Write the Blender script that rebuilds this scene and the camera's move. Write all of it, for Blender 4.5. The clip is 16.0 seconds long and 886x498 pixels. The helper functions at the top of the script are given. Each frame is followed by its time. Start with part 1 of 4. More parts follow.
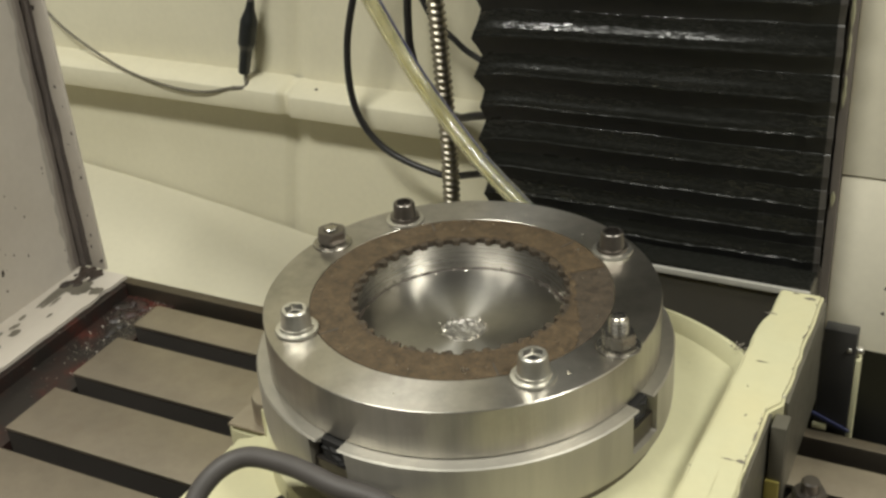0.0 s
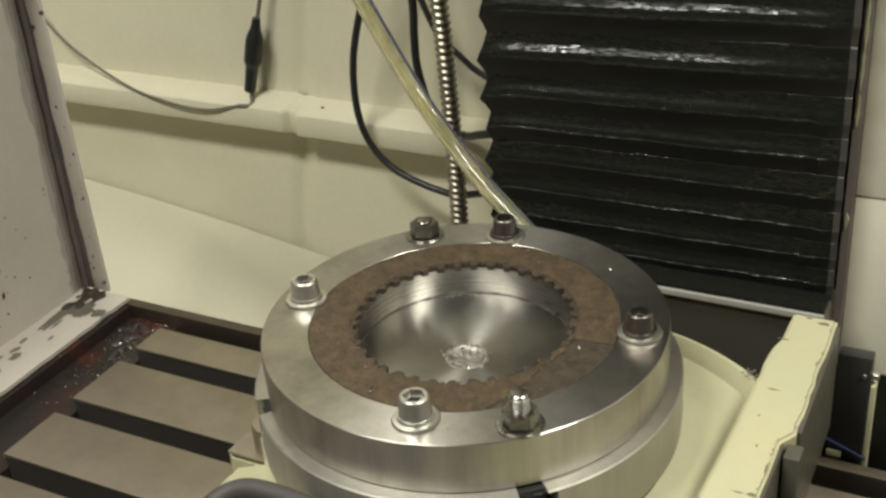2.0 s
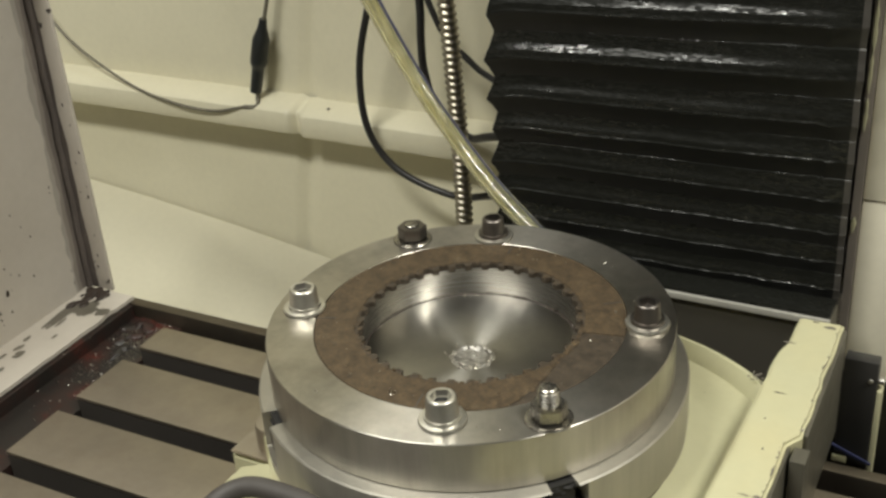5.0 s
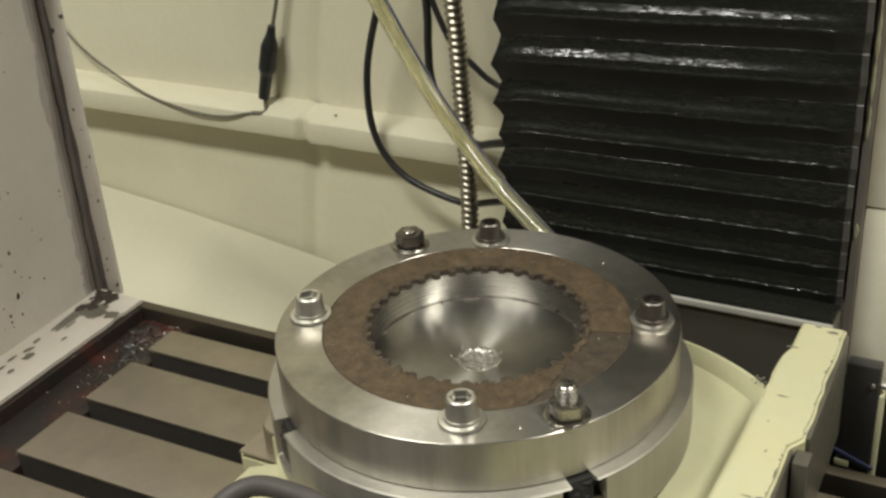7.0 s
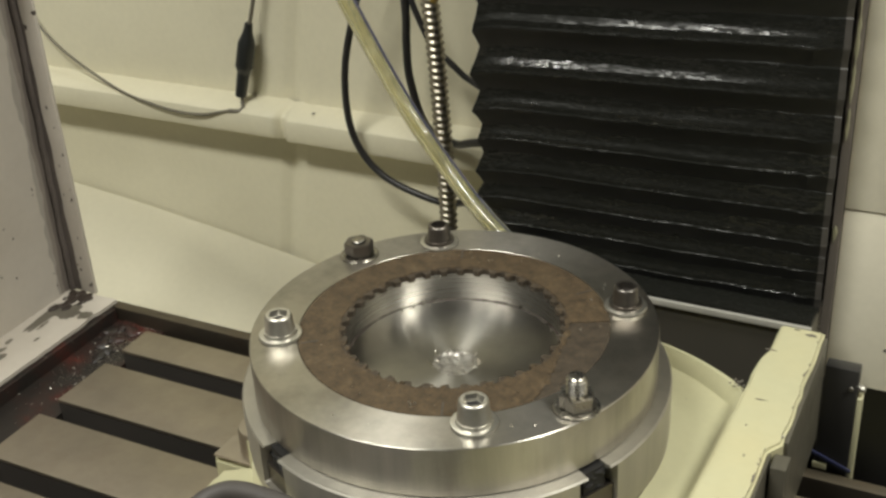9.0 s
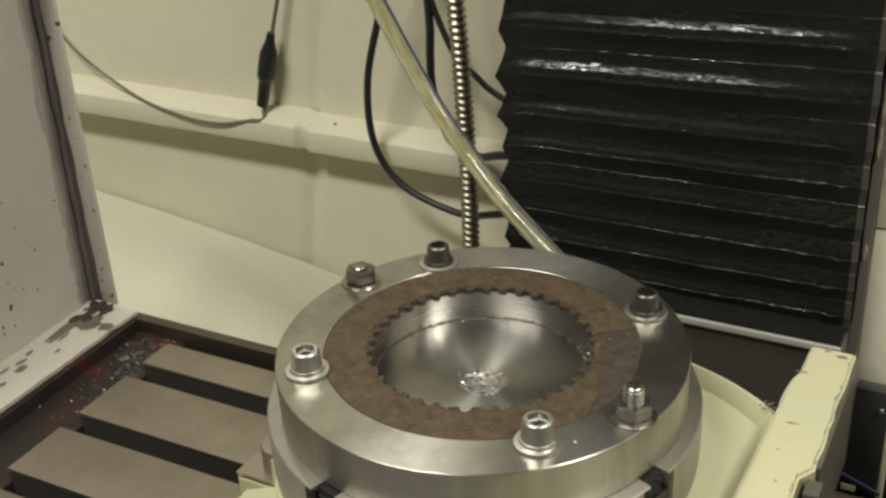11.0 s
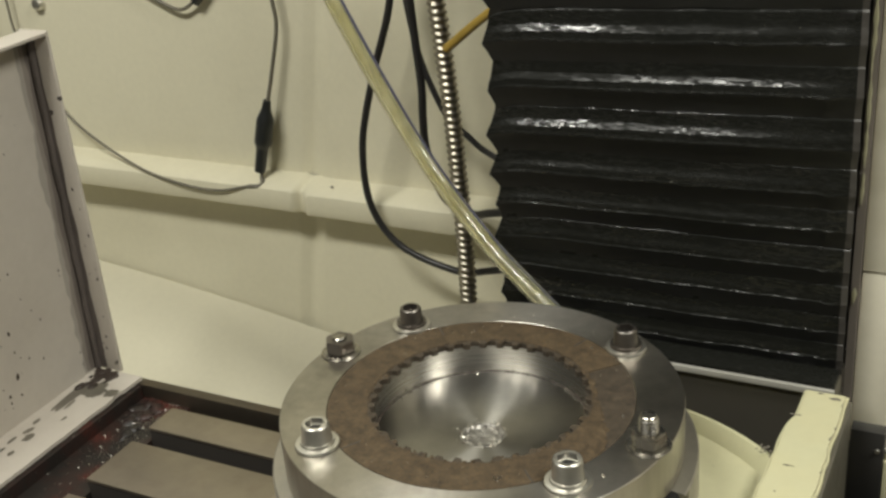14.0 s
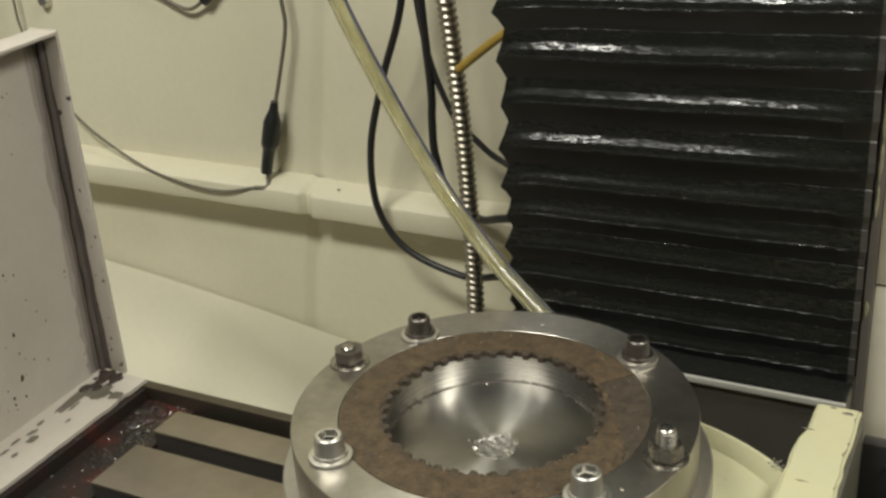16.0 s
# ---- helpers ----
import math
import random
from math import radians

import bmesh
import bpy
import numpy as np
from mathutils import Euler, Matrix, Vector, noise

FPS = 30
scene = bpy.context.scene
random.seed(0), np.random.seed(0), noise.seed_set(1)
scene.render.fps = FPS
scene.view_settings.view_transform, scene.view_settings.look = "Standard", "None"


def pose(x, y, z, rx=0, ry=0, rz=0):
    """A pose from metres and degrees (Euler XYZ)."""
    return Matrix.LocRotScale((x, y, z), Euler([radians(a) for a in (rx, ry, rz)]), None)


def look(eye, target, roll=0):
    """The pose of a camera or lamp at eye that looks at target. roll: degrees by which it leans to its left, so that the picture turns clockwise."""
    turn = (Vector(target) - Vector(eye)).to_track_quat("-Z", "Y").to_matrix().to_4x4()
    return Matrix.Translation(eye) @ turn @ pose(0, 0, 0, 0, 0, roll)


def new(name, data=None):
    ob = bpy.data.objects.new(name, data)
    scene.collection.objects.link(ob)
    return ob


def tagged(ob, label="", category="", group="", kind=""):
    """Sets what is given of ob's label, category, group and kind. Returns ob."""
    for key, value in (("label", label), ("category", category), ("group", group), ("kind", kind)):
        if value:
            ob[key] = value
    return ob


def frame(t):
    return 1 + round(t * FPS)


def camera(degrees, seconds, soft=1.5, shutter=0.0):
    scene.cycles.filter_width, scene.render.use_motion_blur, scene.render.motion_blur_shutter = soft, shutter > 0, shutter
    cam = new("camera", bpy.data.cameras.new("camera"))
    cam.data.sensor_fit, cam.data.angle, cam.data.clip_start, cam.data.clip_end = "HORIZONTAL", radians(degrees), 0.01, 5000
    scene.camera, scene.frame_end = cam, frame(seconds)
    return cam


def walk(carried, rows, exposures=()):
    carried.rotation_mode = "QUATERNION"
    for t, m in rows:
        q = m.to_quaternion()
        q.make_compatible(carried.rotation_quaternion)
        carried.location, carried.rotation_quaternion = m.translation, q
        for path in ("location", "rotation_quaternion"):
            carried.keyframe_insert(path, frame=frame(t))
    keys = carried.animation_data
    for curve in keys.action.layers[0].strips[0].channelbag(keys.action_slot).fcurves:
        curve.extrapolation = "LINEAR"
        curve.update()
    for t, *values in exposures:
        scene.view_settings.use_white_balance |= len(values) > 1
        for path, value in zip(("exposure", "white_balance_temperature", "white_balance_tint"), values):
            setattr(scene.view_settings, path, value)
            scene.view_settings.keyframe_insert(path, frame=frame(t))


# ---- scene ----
cam = camera(41.48, 16.0, soft=2.7)
CAMERA_ROWS = (
    (0.0, 0.2888, -0.5601, 0.5440, 26.10, -29.31, 3.64),
    (0.5, 0.2920, -0.5525, 0.5460, 26.02, -29.37, 3.57),
    (1.0, 0.2917, -0.5458, 0.5449, 26.68, -29.54, 3.62),
    (1.5, 0.2909, -0.5433, 0.5425, 26.65, -29.26, 4.18),
    (2.0, 0.2876, -0.5392, 0.5426, 26.73, -28.70, 4.07),
    (2.5, 0.2859, -0.5353, 0.5408, 26.91, -29.08, 4.04),
    (3.0, 0.2846, -0.5333, 0.5429, 26.99, -28.69, 4.15),
    (3.5, 0.2854, -0.5371, 0.5418, 27.05, -28.37, 4.01),
    (6.0, 0.2856, -0.5409, 0.5368, 27.07, -28.26, 3.57),
    (6.5, 0.2839, -0.5414, 0.5375, 26.96, -27.99, 3.59),
    (7.0, 0.2880, -0.5507, 0.5392, 27.37, -27.88, 3.52),
    (7.5, 0.2924, -0.5433, 0.5367, 26.76, -28.28, 3.47),
    (8.0, 0.2896, -0.5420, 0.5342, 26.94, -28.05, 3.32),
    (8.5, 0.2903, -0.5405, 0.5326, 26.59, -28.44, 3.06),
    (8.7, 0.2888, -0.5428, 0.5359, 26.58, -28.06, 2.95),
    (10.8, 0.2734, -0.5353, 0.5437, 26.49, -28.78, 2.84),
    (11.0, 0.2720, -0.5361, 0.5441, 27.31, -27.92, 2.82),
    (11.5, 0.2755, -0.5453, 0.5468, 27.22, -27.66, 2.81),
    (12.0, 0.2829, -0.5551, 0.5499, 26.50, -26.45, 3.31),
    (12.5, 0.2827, -0.5677, 0.5524, 26.74, -24.79, 3.88),
    (13.0, 0.2815, -0.5707, 0.5480, 26.76, -24.95, 3.66),
    (13.5, 0.2780, -0.5610, 0.5489, 26.96, -24.87, 3.75),
    (14.0, 0.2828, -0.5515, 0.5512, 26.49, -25.06, 4.43),
    (14.5, 0.2830, -0.5553, 0.5508, 26.81, -24.91, 4.51),
    (15.0, 0.2778, -0.5588, 0.5546, 27.29, -24.68, 3.89),
    (15.5, 0.2737, -0.5510, 0.5535, 27.15, -24.56, 3.83),
    (16.0, 0.2689, -0.5491, 0.5558, 26.64, -25.14, 3.63),
)
TURN_ROWS = (
    (0.0, -0.00),
    (0.5, -11.06),
    (1.0, -22.06),
    (1.5, -33.12),
    (2.0, -36.76),
    (2.5, -36.67),
    (3.0, -37.01),
    (3.5, -37.14),
    (6.0, -26.43),
    (6.5, -26.47),
    (7.0, -26.49),
    (7.5, -21.77),
    (8.0, -15.80),
    (8.5, -15.72),
    (8.7, -15.79),
    (10.8, -7.43),
    (11.0, -5.62),
    (11.5, -5.25),
    (12.0, -5.28),
    (12.5, -5.29),
    (13.0, -5.33),
    (13.5, -3.16),
    (14.0, 4.32),
    (14.5, 5.45),
    (15.0, 5.49),
    (15.5, 5.45),
    (16.0, 5.57),
)
# the machine head above lifts and plunges between turns; metres at 0.2 m over the table
LIFT_ROWS = (
    (0.0, 0),
    (0.5, 0.0006),
    (1.0, 0.0008),
    (1.5, -0.0004),
    (2.0, -0.0024),
    (2.5, -0.0076),
    (3.0, -0.0004),
    (3.5, -0.0067),
    (3.7, -0.003),
    (5.8, -0.0004),
    (6.0, -0.0001),
    (6.5, -0.0053),
    (7.0, 0.0008),
    (7.5, 0.0008),
    (8.0, 0.0004),
    (8.5, -0.0048),
    (8.7, -0.0069),
    (10.8, 0.0007),
    (11.0, 0.0016),
    (11.5, -0.0013),
    (12.0, -0.0005),
    (12.5, -0.0013),
    (13.0, -0.0009),
    (13.5, 0.0015),
    (14.0, 0.0021),
    (14.5, -0.001),
    (15.0, -0.0035),
    (15.5, -0.0002),
    (16.0, -0.0032),
)
HEAD = 2.7
walk(cam, [(t, pose(x, y, z, 90 + pitch, roll, yaw)) for t, x, y, z, yaw, pitch, roll in CAMERA_ROWS], exposures=[(0, 0.10), (3.5, 0.05), (8, 0.05), (11, 0.0), (16, 0.0)])

# ---- world and lamps ----
world = bpy.data.worlds.new("world")
scene.world = world
world.use_nodes = True
world.node_tree.nodes["Background"].inputs[0].default_value = (1.0, 0.93, 0.74, 1)
world.node_tree.nodes["Background"].inputs[1].default_value = 0.02


def area_lamp(name, eye, target, sx, sy, watts, colour):
    data = bpy.data.lights.new(name, "AREA")
    data.shape, data.size, data.size_y, data.energy, data.color = "RECTANGLE", sx, sy, watts, colour
    ob = new(name, data)
    ob.matrix_world = look(eye, target)
    return ob


TUBE = (1.0, 0.99, 0.90)
area_lamp("ceiling_tube", (-0.46, -0.78, 1.74), (-0.46, -0.6, 0), 0.8, 0.24, 34, TUBE)
area_lamp("ceiling_tube", (1.22, -0.16, 1.74), (0.9, -0.10, 0), 0.30, 0.60, 29, TUBE)
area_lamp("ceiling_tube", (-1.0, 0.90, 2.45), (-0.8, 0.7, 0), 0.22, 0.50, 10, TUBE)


# ---- materials ----
def nodes_of(name):
    m = bpy.data.materials.new(name)
    m.use_nodes = True
    nt = m.node_tree
    return m, nt, nt.nodes["Principled BSDF"]


def link(nt, a, b):
    nt.links.new(a, b)


def noise_node(nt, scale, detail=4.0, rough=0.6, vec=None):
    n = nt.nodes.new("ShaderNodeTexNoise")
    n.inputs["Scale"].default_value, n.inputs["Detail"].default_value, n.inputs["Roughness"].default_value = scale, detail, rough
    if vec is not None:
        link(nt, vec, n.inputs["Vector"])
    return n


def coords(nt, scale=None):
    tc = nt.nodes.new("ShaderNodeTexCoord")
    if scale is None:
        return tc.outputs["Object"]
    mp = nt.nodes.new("ShaderNodeMapping")
    mp.inputs["Scale"].default_value = scale
    link(nt, tc.outputs["Object"], mp.inputs["Vector"])
    return mp.outputs["Vector"]


def ramp(nt, fac, stops):
    r = nt.nodes.new("ShaderNodeValToRGB")
    els = r.color_ramp.elements
    while len(els) < len(stops):
        els.new(0.5)
    for e, (pos, c) in zip(els, stops):
        e.position = pos
        e.color = (*c, 1) if len(c) == 3 else c
    link(nt, fac, r.inputs["Fac"])
    return r.outputs["Color"]


def mix_colour(nt, fac, a, b, mode="MIX"):
    m = nt.nodes.new("ShaderNodeMix")
    m.data_type, m.blend_type = "RGBA", mode
    for sock, v in ((m.inputs[0], fac), (m.inputs[6], a), (m.inputs[7], b)):
        if isinstance(v, (int, float)):
            sock.default_value = v
        elif isinstance(v, tuple):
            sock.default_value = (*v, 1)
        else:
            link(nt, v, sock)
    return m.outputs[2]


def bump_of(nt, bsdf, height, strength, distance):
    bp = nt.nodes.new("ShaderNodeBump")
    bp.inputs["Strength"].default_value, bp.inputs["Distance"].default_value = strength, distance
    link(nt, height, bp.inputs["Height"])
    link(nt, bp.outputs["Normal"], bsdf.inputs["Normal"])


def value_range(nt, fac, lo, hi):
    m = nt.nodes.new("ShaderNodeMapRange")
    m.inputs["To Min"].default_value, m.inputs["To Max"].default_value = lo, hi
    link(nt, fac, m.inputs["Value"])
    return m.outputs["Result"]


def grey(v):
    return (v, v, v)


def painted(name, base, chip=(0.05, 0.045, 0.04), chip_scale=60.0, chip_at=0.70, dirt=(0.35, 0.3, 0.2), dirt_amount=0.35, rough=0.45, dirt_scale=7.0):
    m, nt, p = nodes_of(name)
    v = coords(nt)
    big = noise_node(nt, dirt_scale, 5, 0.6, v)
    dirty = ramp(nt, big.outputs["Fac"], [(0.42, grey(0)), (0.75, grey(dirt_amount))])
    c = mix_colour(nt, dirty, base, dirt)
    fine = noise_node(nt, 140, 3, 0.6, v)
    c = mix_colour(nt, 0.07, c, ramp(nt, fine.outputs["Fac"], [(0.3, grey(0.35)), (0.7, grey(0.9))]), "MULTIPLY")
    spots = noise_node(nt, chip_scale, 3, 0.55, v)
    gate = noise_node(nt, 9, 2, 0.5, v)
    add = nt.nodes.new("ShaderNodeMath")
    add.operation = "MULTIPLY_ADD"
    link(nt, gate.outputs["Fac"], add.inputs[0])
    add.inputs[1].default_value = 0.45
    link(nt, spots.outputs["Fac"], add.inputs[2])
    mask = ramp(nt, add.outputs[0], [(chip_at + 0.2, grey(0)), (chip_at + 0.215, grey(1))])
    c = mix_colour(nt, mask, c, chip)
    link(nt, c, p.inputs["Base Color"])
    link(nt, value_range(nt, big.outputs["Fac"], rough - 0.1, rough + 0.2), p.inputs["Roughness"])
    bump_of(nt, p, mix_colour(nt, 0.8, fine.outputs["Fac"], mask, "SUBTRACT"), 0.09, 0.0006)
    return m


def machined(name, base, rough=0.3, aniso=0.0, axis="Z", ring=False, stain=0.35, grain=(1, 1, 1), rust=0.0, reflect_stretch=1.0, stain_scale=14.0, metal=1.0):
    """Bare machined metal: ring gives concentric turning marks about the thing's axis."""
    m, nt, p = nodes_of(name)
    v = coords(nt)
    # A small z scale draws upright bands, imitating dark surroundings mirrored in rims.
    big = noise_node(nt, stain_scale, 5, 0.65, coords(nt, (1, 1, reflect_stretch)))
    c = mix_colour(nt, ramp(nt, big.outputs["Fac"], [(0.38, grey(0)), (0.72, grey(stain))]), base, tuple(0.55 * a for a in base))
    if rust:
        rn = noise_node(nt, 30, 5, 0.7, v)
        c = mix_colour(nt, ramp(nt, rn.outputs["Fac"], [(0.5, grey(0)), (0.75, grey(rust))]), c, (0.16, 0.08, 0.035))
    link(nt, c, p.inputs["Base Color"])
    p.inputs["Metallic"].default_value = metal
    if ring:
        sep = nt.nodes.new("ShaderNodeSeparateXYZ")
        link(nt, v, sep.inputs[0])
        rad = nt.nodes.new("ShaderNodeVectorMath")
        rad.operation = "LENGTH"
        comb = nt.nodes.new("ShaderNodeCombineXYZ")
        link(nt, sep.outputs[0], comb.inputs[0])
        link(nt, sep.outputs[1], comb.inputs[1])
        link(nt, comb.outputs[0], rad.inputs[0])
        c2 = nt.nodes.new("ShaderNodeCombineXYZ")
        link(nt, rad.outputs["Value"], c2.inputs[0])
        link(nt, sep.outputs[2], c2.inputs[1])
        fine = noise_node(nt, 1400, 2, 0.6, c2.outputs[0])
    else:
        fine = noise_node(nt, 120, 4, 0.65, coords(nt, grain))
    link(nt, value_range(nt, mix_colour(nt, 0.5, fine.outputs["Fac"], big.outputs["Fac"]), rough - 0.1, rough + 0.12), p.inputs["Roughness"])
    bump_of(nt, p, fine.outputs["Fac"], 0.12, 0.0003)
    if aniso:
        p.inputs["Anisotropic"].default_value = aniso
        p.inputs["Anisotropic Rotation"].default_value = 0.25
        tg = nt.nodes.new("ShaderNodeTangent")
        tg.direction_type, tg.axis = "RADIAL", axis
        link(nt, tg.outputs[0], p.inputs["Tangent"])
    return m


def plain(name, base, rough=0.5, metal=0.0, scale=40.0, vary=0.25, bump=0.1, spec=None):
    m, nt, p = nodes_of(name)
    v = coords(nt)
    n = noise_node(nt, scale, 4, 0.6, v)
    n2 = noise_node(nt, scale * 0.18, 3, 0.6, v)
    c = mix_colour(nt, ramp(nt, n2.outputs["Fac"], [(0.35, grey(0)), (0.7, grey(vary))]), base, tuple(0.45 * a for a in base))
    link(nt, c, p.inputs["Base Color"])
    p.inputs["Metallic"].default_value = metal
    link(nt, value_range(nt, n.outputs["Fac"], max(0.04, rough - 0.12), rough + 0.12), p.inputs["Roughness"])
    bump_of(nt, p, n.outputs["Fac"], bump, 0.001)
    return m


WALL = painted("wall_paint", (0.77, 0.725, 0.55), chip=(0.2, 0.18, 0.12), chip_scale=70, chip_at=0.80, dirt=(0.42, 0.38, 0.26), dirt_amount=0.3, dirt_scale=3.0)
PANEL = painted("panel_paint", (0.80, 0.755, 0.61), chip=(0.15, 0.13, 0.1), chip_scale=60, chip_at=0.78, dirt_amount=0.2, dirt_scale=4)
GUARD = painted("guard_paint", (0.58, 0.535, 0.472), chip=(0.05, 0.04, 0.035), chip_scale=85, chip_at=0.78, dirt=(0.36, 0.31, 0.25), dirt_amount=0.45, dirt_scale=5)
CREAM = painted("cream_enamel", (0.51, 0.492, 0.318), chip=(0.10, 0.085, 0.05), chip_scale=55, chip_at=0.745, dirt=(0.55, 0.48, 0.26), dirt_amount=0.4, rough=0.4, dirt_scale=12)
OILED = painted("oiled_enamel", (0.57, 0.55, 0.36), chip=(0.10, 0.085, 0.05), chip_scale=55, chip_at=0.76, dirt=(0.38, 0.35, 0.21), dirt_amount=0.6, rough=0.32, dirt_scale=9)
TRAY = painted("tray_paint", (0.61, 0.575, 0.44), chip=(0.3, 0.27, 0.2), chip_scale=70, chip_at=0.82, dirt_amount=0.15, dirt_scale=3)
# Stains stretched upright also paint reflected dark bands on the sides.
TURNED = machined("turned_steel", (0.46, 0.445, 0.41), rough=0.30, aniso=0.85, ring=True, stain=0.55, reflect_stretch=0.15, stain_scale=20)
TURNED_SIDE = machined("turned_rim_steel", (0.52, 0.495, 0.435), rough=0.54, aniso=0.40, ring=True, stain=0.55, reflect_stretch=0.1, stain_scale=22)
RING_TOP = machined("ring_steel", (0.53, 0.505, 0.455), rough=0.32, aniso=0.75, ring=True, stain=0.75, rust=0.18, reflect_stretch=0.1, stain_scale=34)
SLUDGE_AND_SHADE = plain("black_sludge_and_shade", (0.012, 0.011, 0.010), rough=0.75, scale=200, vary=0.4, bump=0.4)
SLAT = machined("ground_table_steel", (0.44, 0.39, 0.315), rough=0.48, stain=0.5, grain=(1, 14, 1), rust=0.12)
RIM = machined("grimy_rim_steel", (0.19, 0.165, 0.130), rough=0.5, stain=0.5, rust=0.15)
BOLT_BRIGHT = machined("zinc_steel", (0.69, 0.67, 0.61), rough=0.36, stain=0.35, stain_scale=160)
BOLT_MID = machined("grey_steel", (0.40, 0.38, 0.34), rough=0.26, stain=0.5, stain_scale=160)
BOLT_DARK = machined("dark_zinc_steel", (0.22, 0.20, 0.18), rough=0.36, stain=0.4)
CONDUIT = machined("conduit_steel", (0.43, 0.395, 0.325), rough=0.37, stain=0.4, rust=0.1)
BAR = plain("aluminium_strip", (0.62, 0.60, 0.54), rough=0.45, metal=0.5, scale=90)
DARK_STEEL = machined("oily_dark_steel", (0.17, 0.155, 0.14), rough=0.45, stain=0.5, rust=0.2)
DARK_GAP = plain("dark_gap", (0.05, 0.045, 0.04), rough=0.4, scale=60)
BLACK_PAINT = plain("black_paint", (0.034, 0.033, 0.031), rough=0.38, scale=50, vary=0.6)
RUBBER = plain("black_rubber", (0.022, 0.021, 0.021), rough=0.42, scale=90, bump=0.08)
HOSE_RUBBER = plain("grey_black_hose", (0.062, 0.055, 0.050), rough=0.60, scale=120, bump=0.1)
PLASTIC = plain("black_plastic", (0.02, 0.022, 0.022), rough=0.35, scale=80)
WIRE = plain("grey_wire", (0.16, 0.145, 0.11), rough=0.5, scale=80)
OCHRE = plain("ochre_paint", (0.30, 0.25, 0.06), rough=0.5, scale=120, vary=0.7)
FACE = plain("olive_grey_face", (0.145, 0.135, 0.105), rough=0.42, metal=0.35, scale=90, vary=0.5)
APRON = plain("oily_apron", (0.22, 0.205, 0.17), rough=0.30, metal=0.75, scale=18, vary=0.7, bump=0.05)
BRASS = plain("yellow_tube", (0.42, 0.28, 0.055), rough=0.32, scale=90, vary=0.5)
BLUE = plain("blue_stripe", (0.04, 0.045, 0.10), rough=0.3, scale=60)
FLOOR_PAINT = plain("shop_floor", (0.22, 0.213, 0.195), rough=0.6, scale=12)
CEIL = plain("dark_ceiling", (0.13, 0.125, 0.115), rough=0.8, scale=6)
ROOM = plain("room_paint", (0.34, 0.33, 0.30), rough=0.8, scale=6)
CHIP = machined("bright_swarf", (0.62, 0.59, 0.52), rough=0.30)


def make_rust(name, dark, mid, light, pale, rough_lo):
    m, nt, p = nodes_of(name)
    v = coords(nt)
    a = noise_node(nt, 70, 6, 0.75, v)
    b = noise_node(nt, 430, 4, 0.75, v)
    d = noise_node(nt, 150, 4, 0.65, v)
    c = ramp(nt, a.outputs["Fac"], [(0.28, dark), (0.45, mid), (0.6, light), (0.80, pale)])
    c = mix_colour(nt, 0.85, c, ramp(nt, b.outputs["Fac"], [(0.28, grey(0.42)), (0.50, grey(0.95)), (0.75, (1.5, 1.38, 1.15))]), "MULTIPLY")
    c = mix_colour(nt, 0.6, c, ramp(nt, d.outputs["Fac"], [(0.35, grey(0.45)), (0.6, grey(1.1))]), "MULTIPLY")
    link(nt, c, p.inputs["Base Color"])
    p.inputs["Metallic"].default_value = 0.25
    link(nt, value_range(nt, b.outputs["Fac"], rough_lo, rough_lo + 0.35), p.inputs["Roughness"])
    bump_of(nt, p, mix_colour(nt, 0.5, b.outputs["Fac"], d.outputs["Fac"]), 0.5, 0.0009)
    return m


def make_trough():
    m, nt, p = nodes_of("oily_red_casting")
    v = coords(nt)
    a = noise_node(nt, 24, 5, 0.7, v)
    b = noise_node(nt, 260, 3, 0.6, v)
    c = ramp(nt, a.outputs["Fac"], [(0.44, (0.019, 0.016, 0.014)), (0.58, (0.030, 0.015, 0.012)), (0.70, (0.085, 0.018, 0.012))])
    c = mix_colour(nt, ramp(nt, b.outputs["Fac"], [(0.70, grey(0)), (0.74, grey(0.6))]), c, (0.4, 0.37, 0.32))
    link(nt, c, p.inputs["Base Color"])
    link(nt, value_range(nt, a.outputs["Fac"], 0.25, 0.6), p.inputs["Roughness"])
    bump_of(nt, p, a.outputs["Fac"], 0.4, 0.002)
    return m


def make_bellows():
    m, nt, p = nodes_of("black_vinyl")
    v = coords(nt, (1, 1, 2.2))
    a = noise_node(nt, 30, 5, 0.65, v)
    b = noise_node(nt, 650, 2, 0.6, v)
    worn = noise_node(nt, 11, 3, 0.6, coords(nt, (0.75, 1, 3.2)))
    gate = noise_node(nt, 420, 3, 0.7, coords(nt, (0.3, 1, 1.6)))
    gloss = mix_colour(nt, 1.0, ramp(nt, worn.outputs["Fac"], [(0.40, grey(0.1)), (0.60, grey(1))]), ramp(nt, gate.outputs["Fac"], [(0.47, grey(0.05)), (0.56, grey(1))]), "MULTIPLY")
    link(nt, value_range(nt, gloss, 0.52, 0.10), p.inputs["Roughness"])
    link(nt, value_range(nt, gloss, 0.05, 0.72), p.inputs["Specular IOR Level"])
    spots = noise_node(nt, 260, 2, 0.5, v)
    dust = ramp(nt, spots.outputs["Fac"], [(0.745, grey(0)), (0.77, grey(0.8))])
    link(nt, mix_colour(nt, dust, (0.0105, 0.0108, 0.0090), (0.22, 0.21, 0.17)), p.inputs["Base Color"])
    crinkle = noise_node(nt, 150, 4, 0.7, coords(nt, (0.55, 1, 1.3)))
    bump_of(nt, p, mix_colour(nt, 0.45, mix_colour(nt, 0.8, a.outputs["Fac"], b.outputs["Fac"]), crinkle.outputs["Fac"]), 0.13, 0.002)
    return m


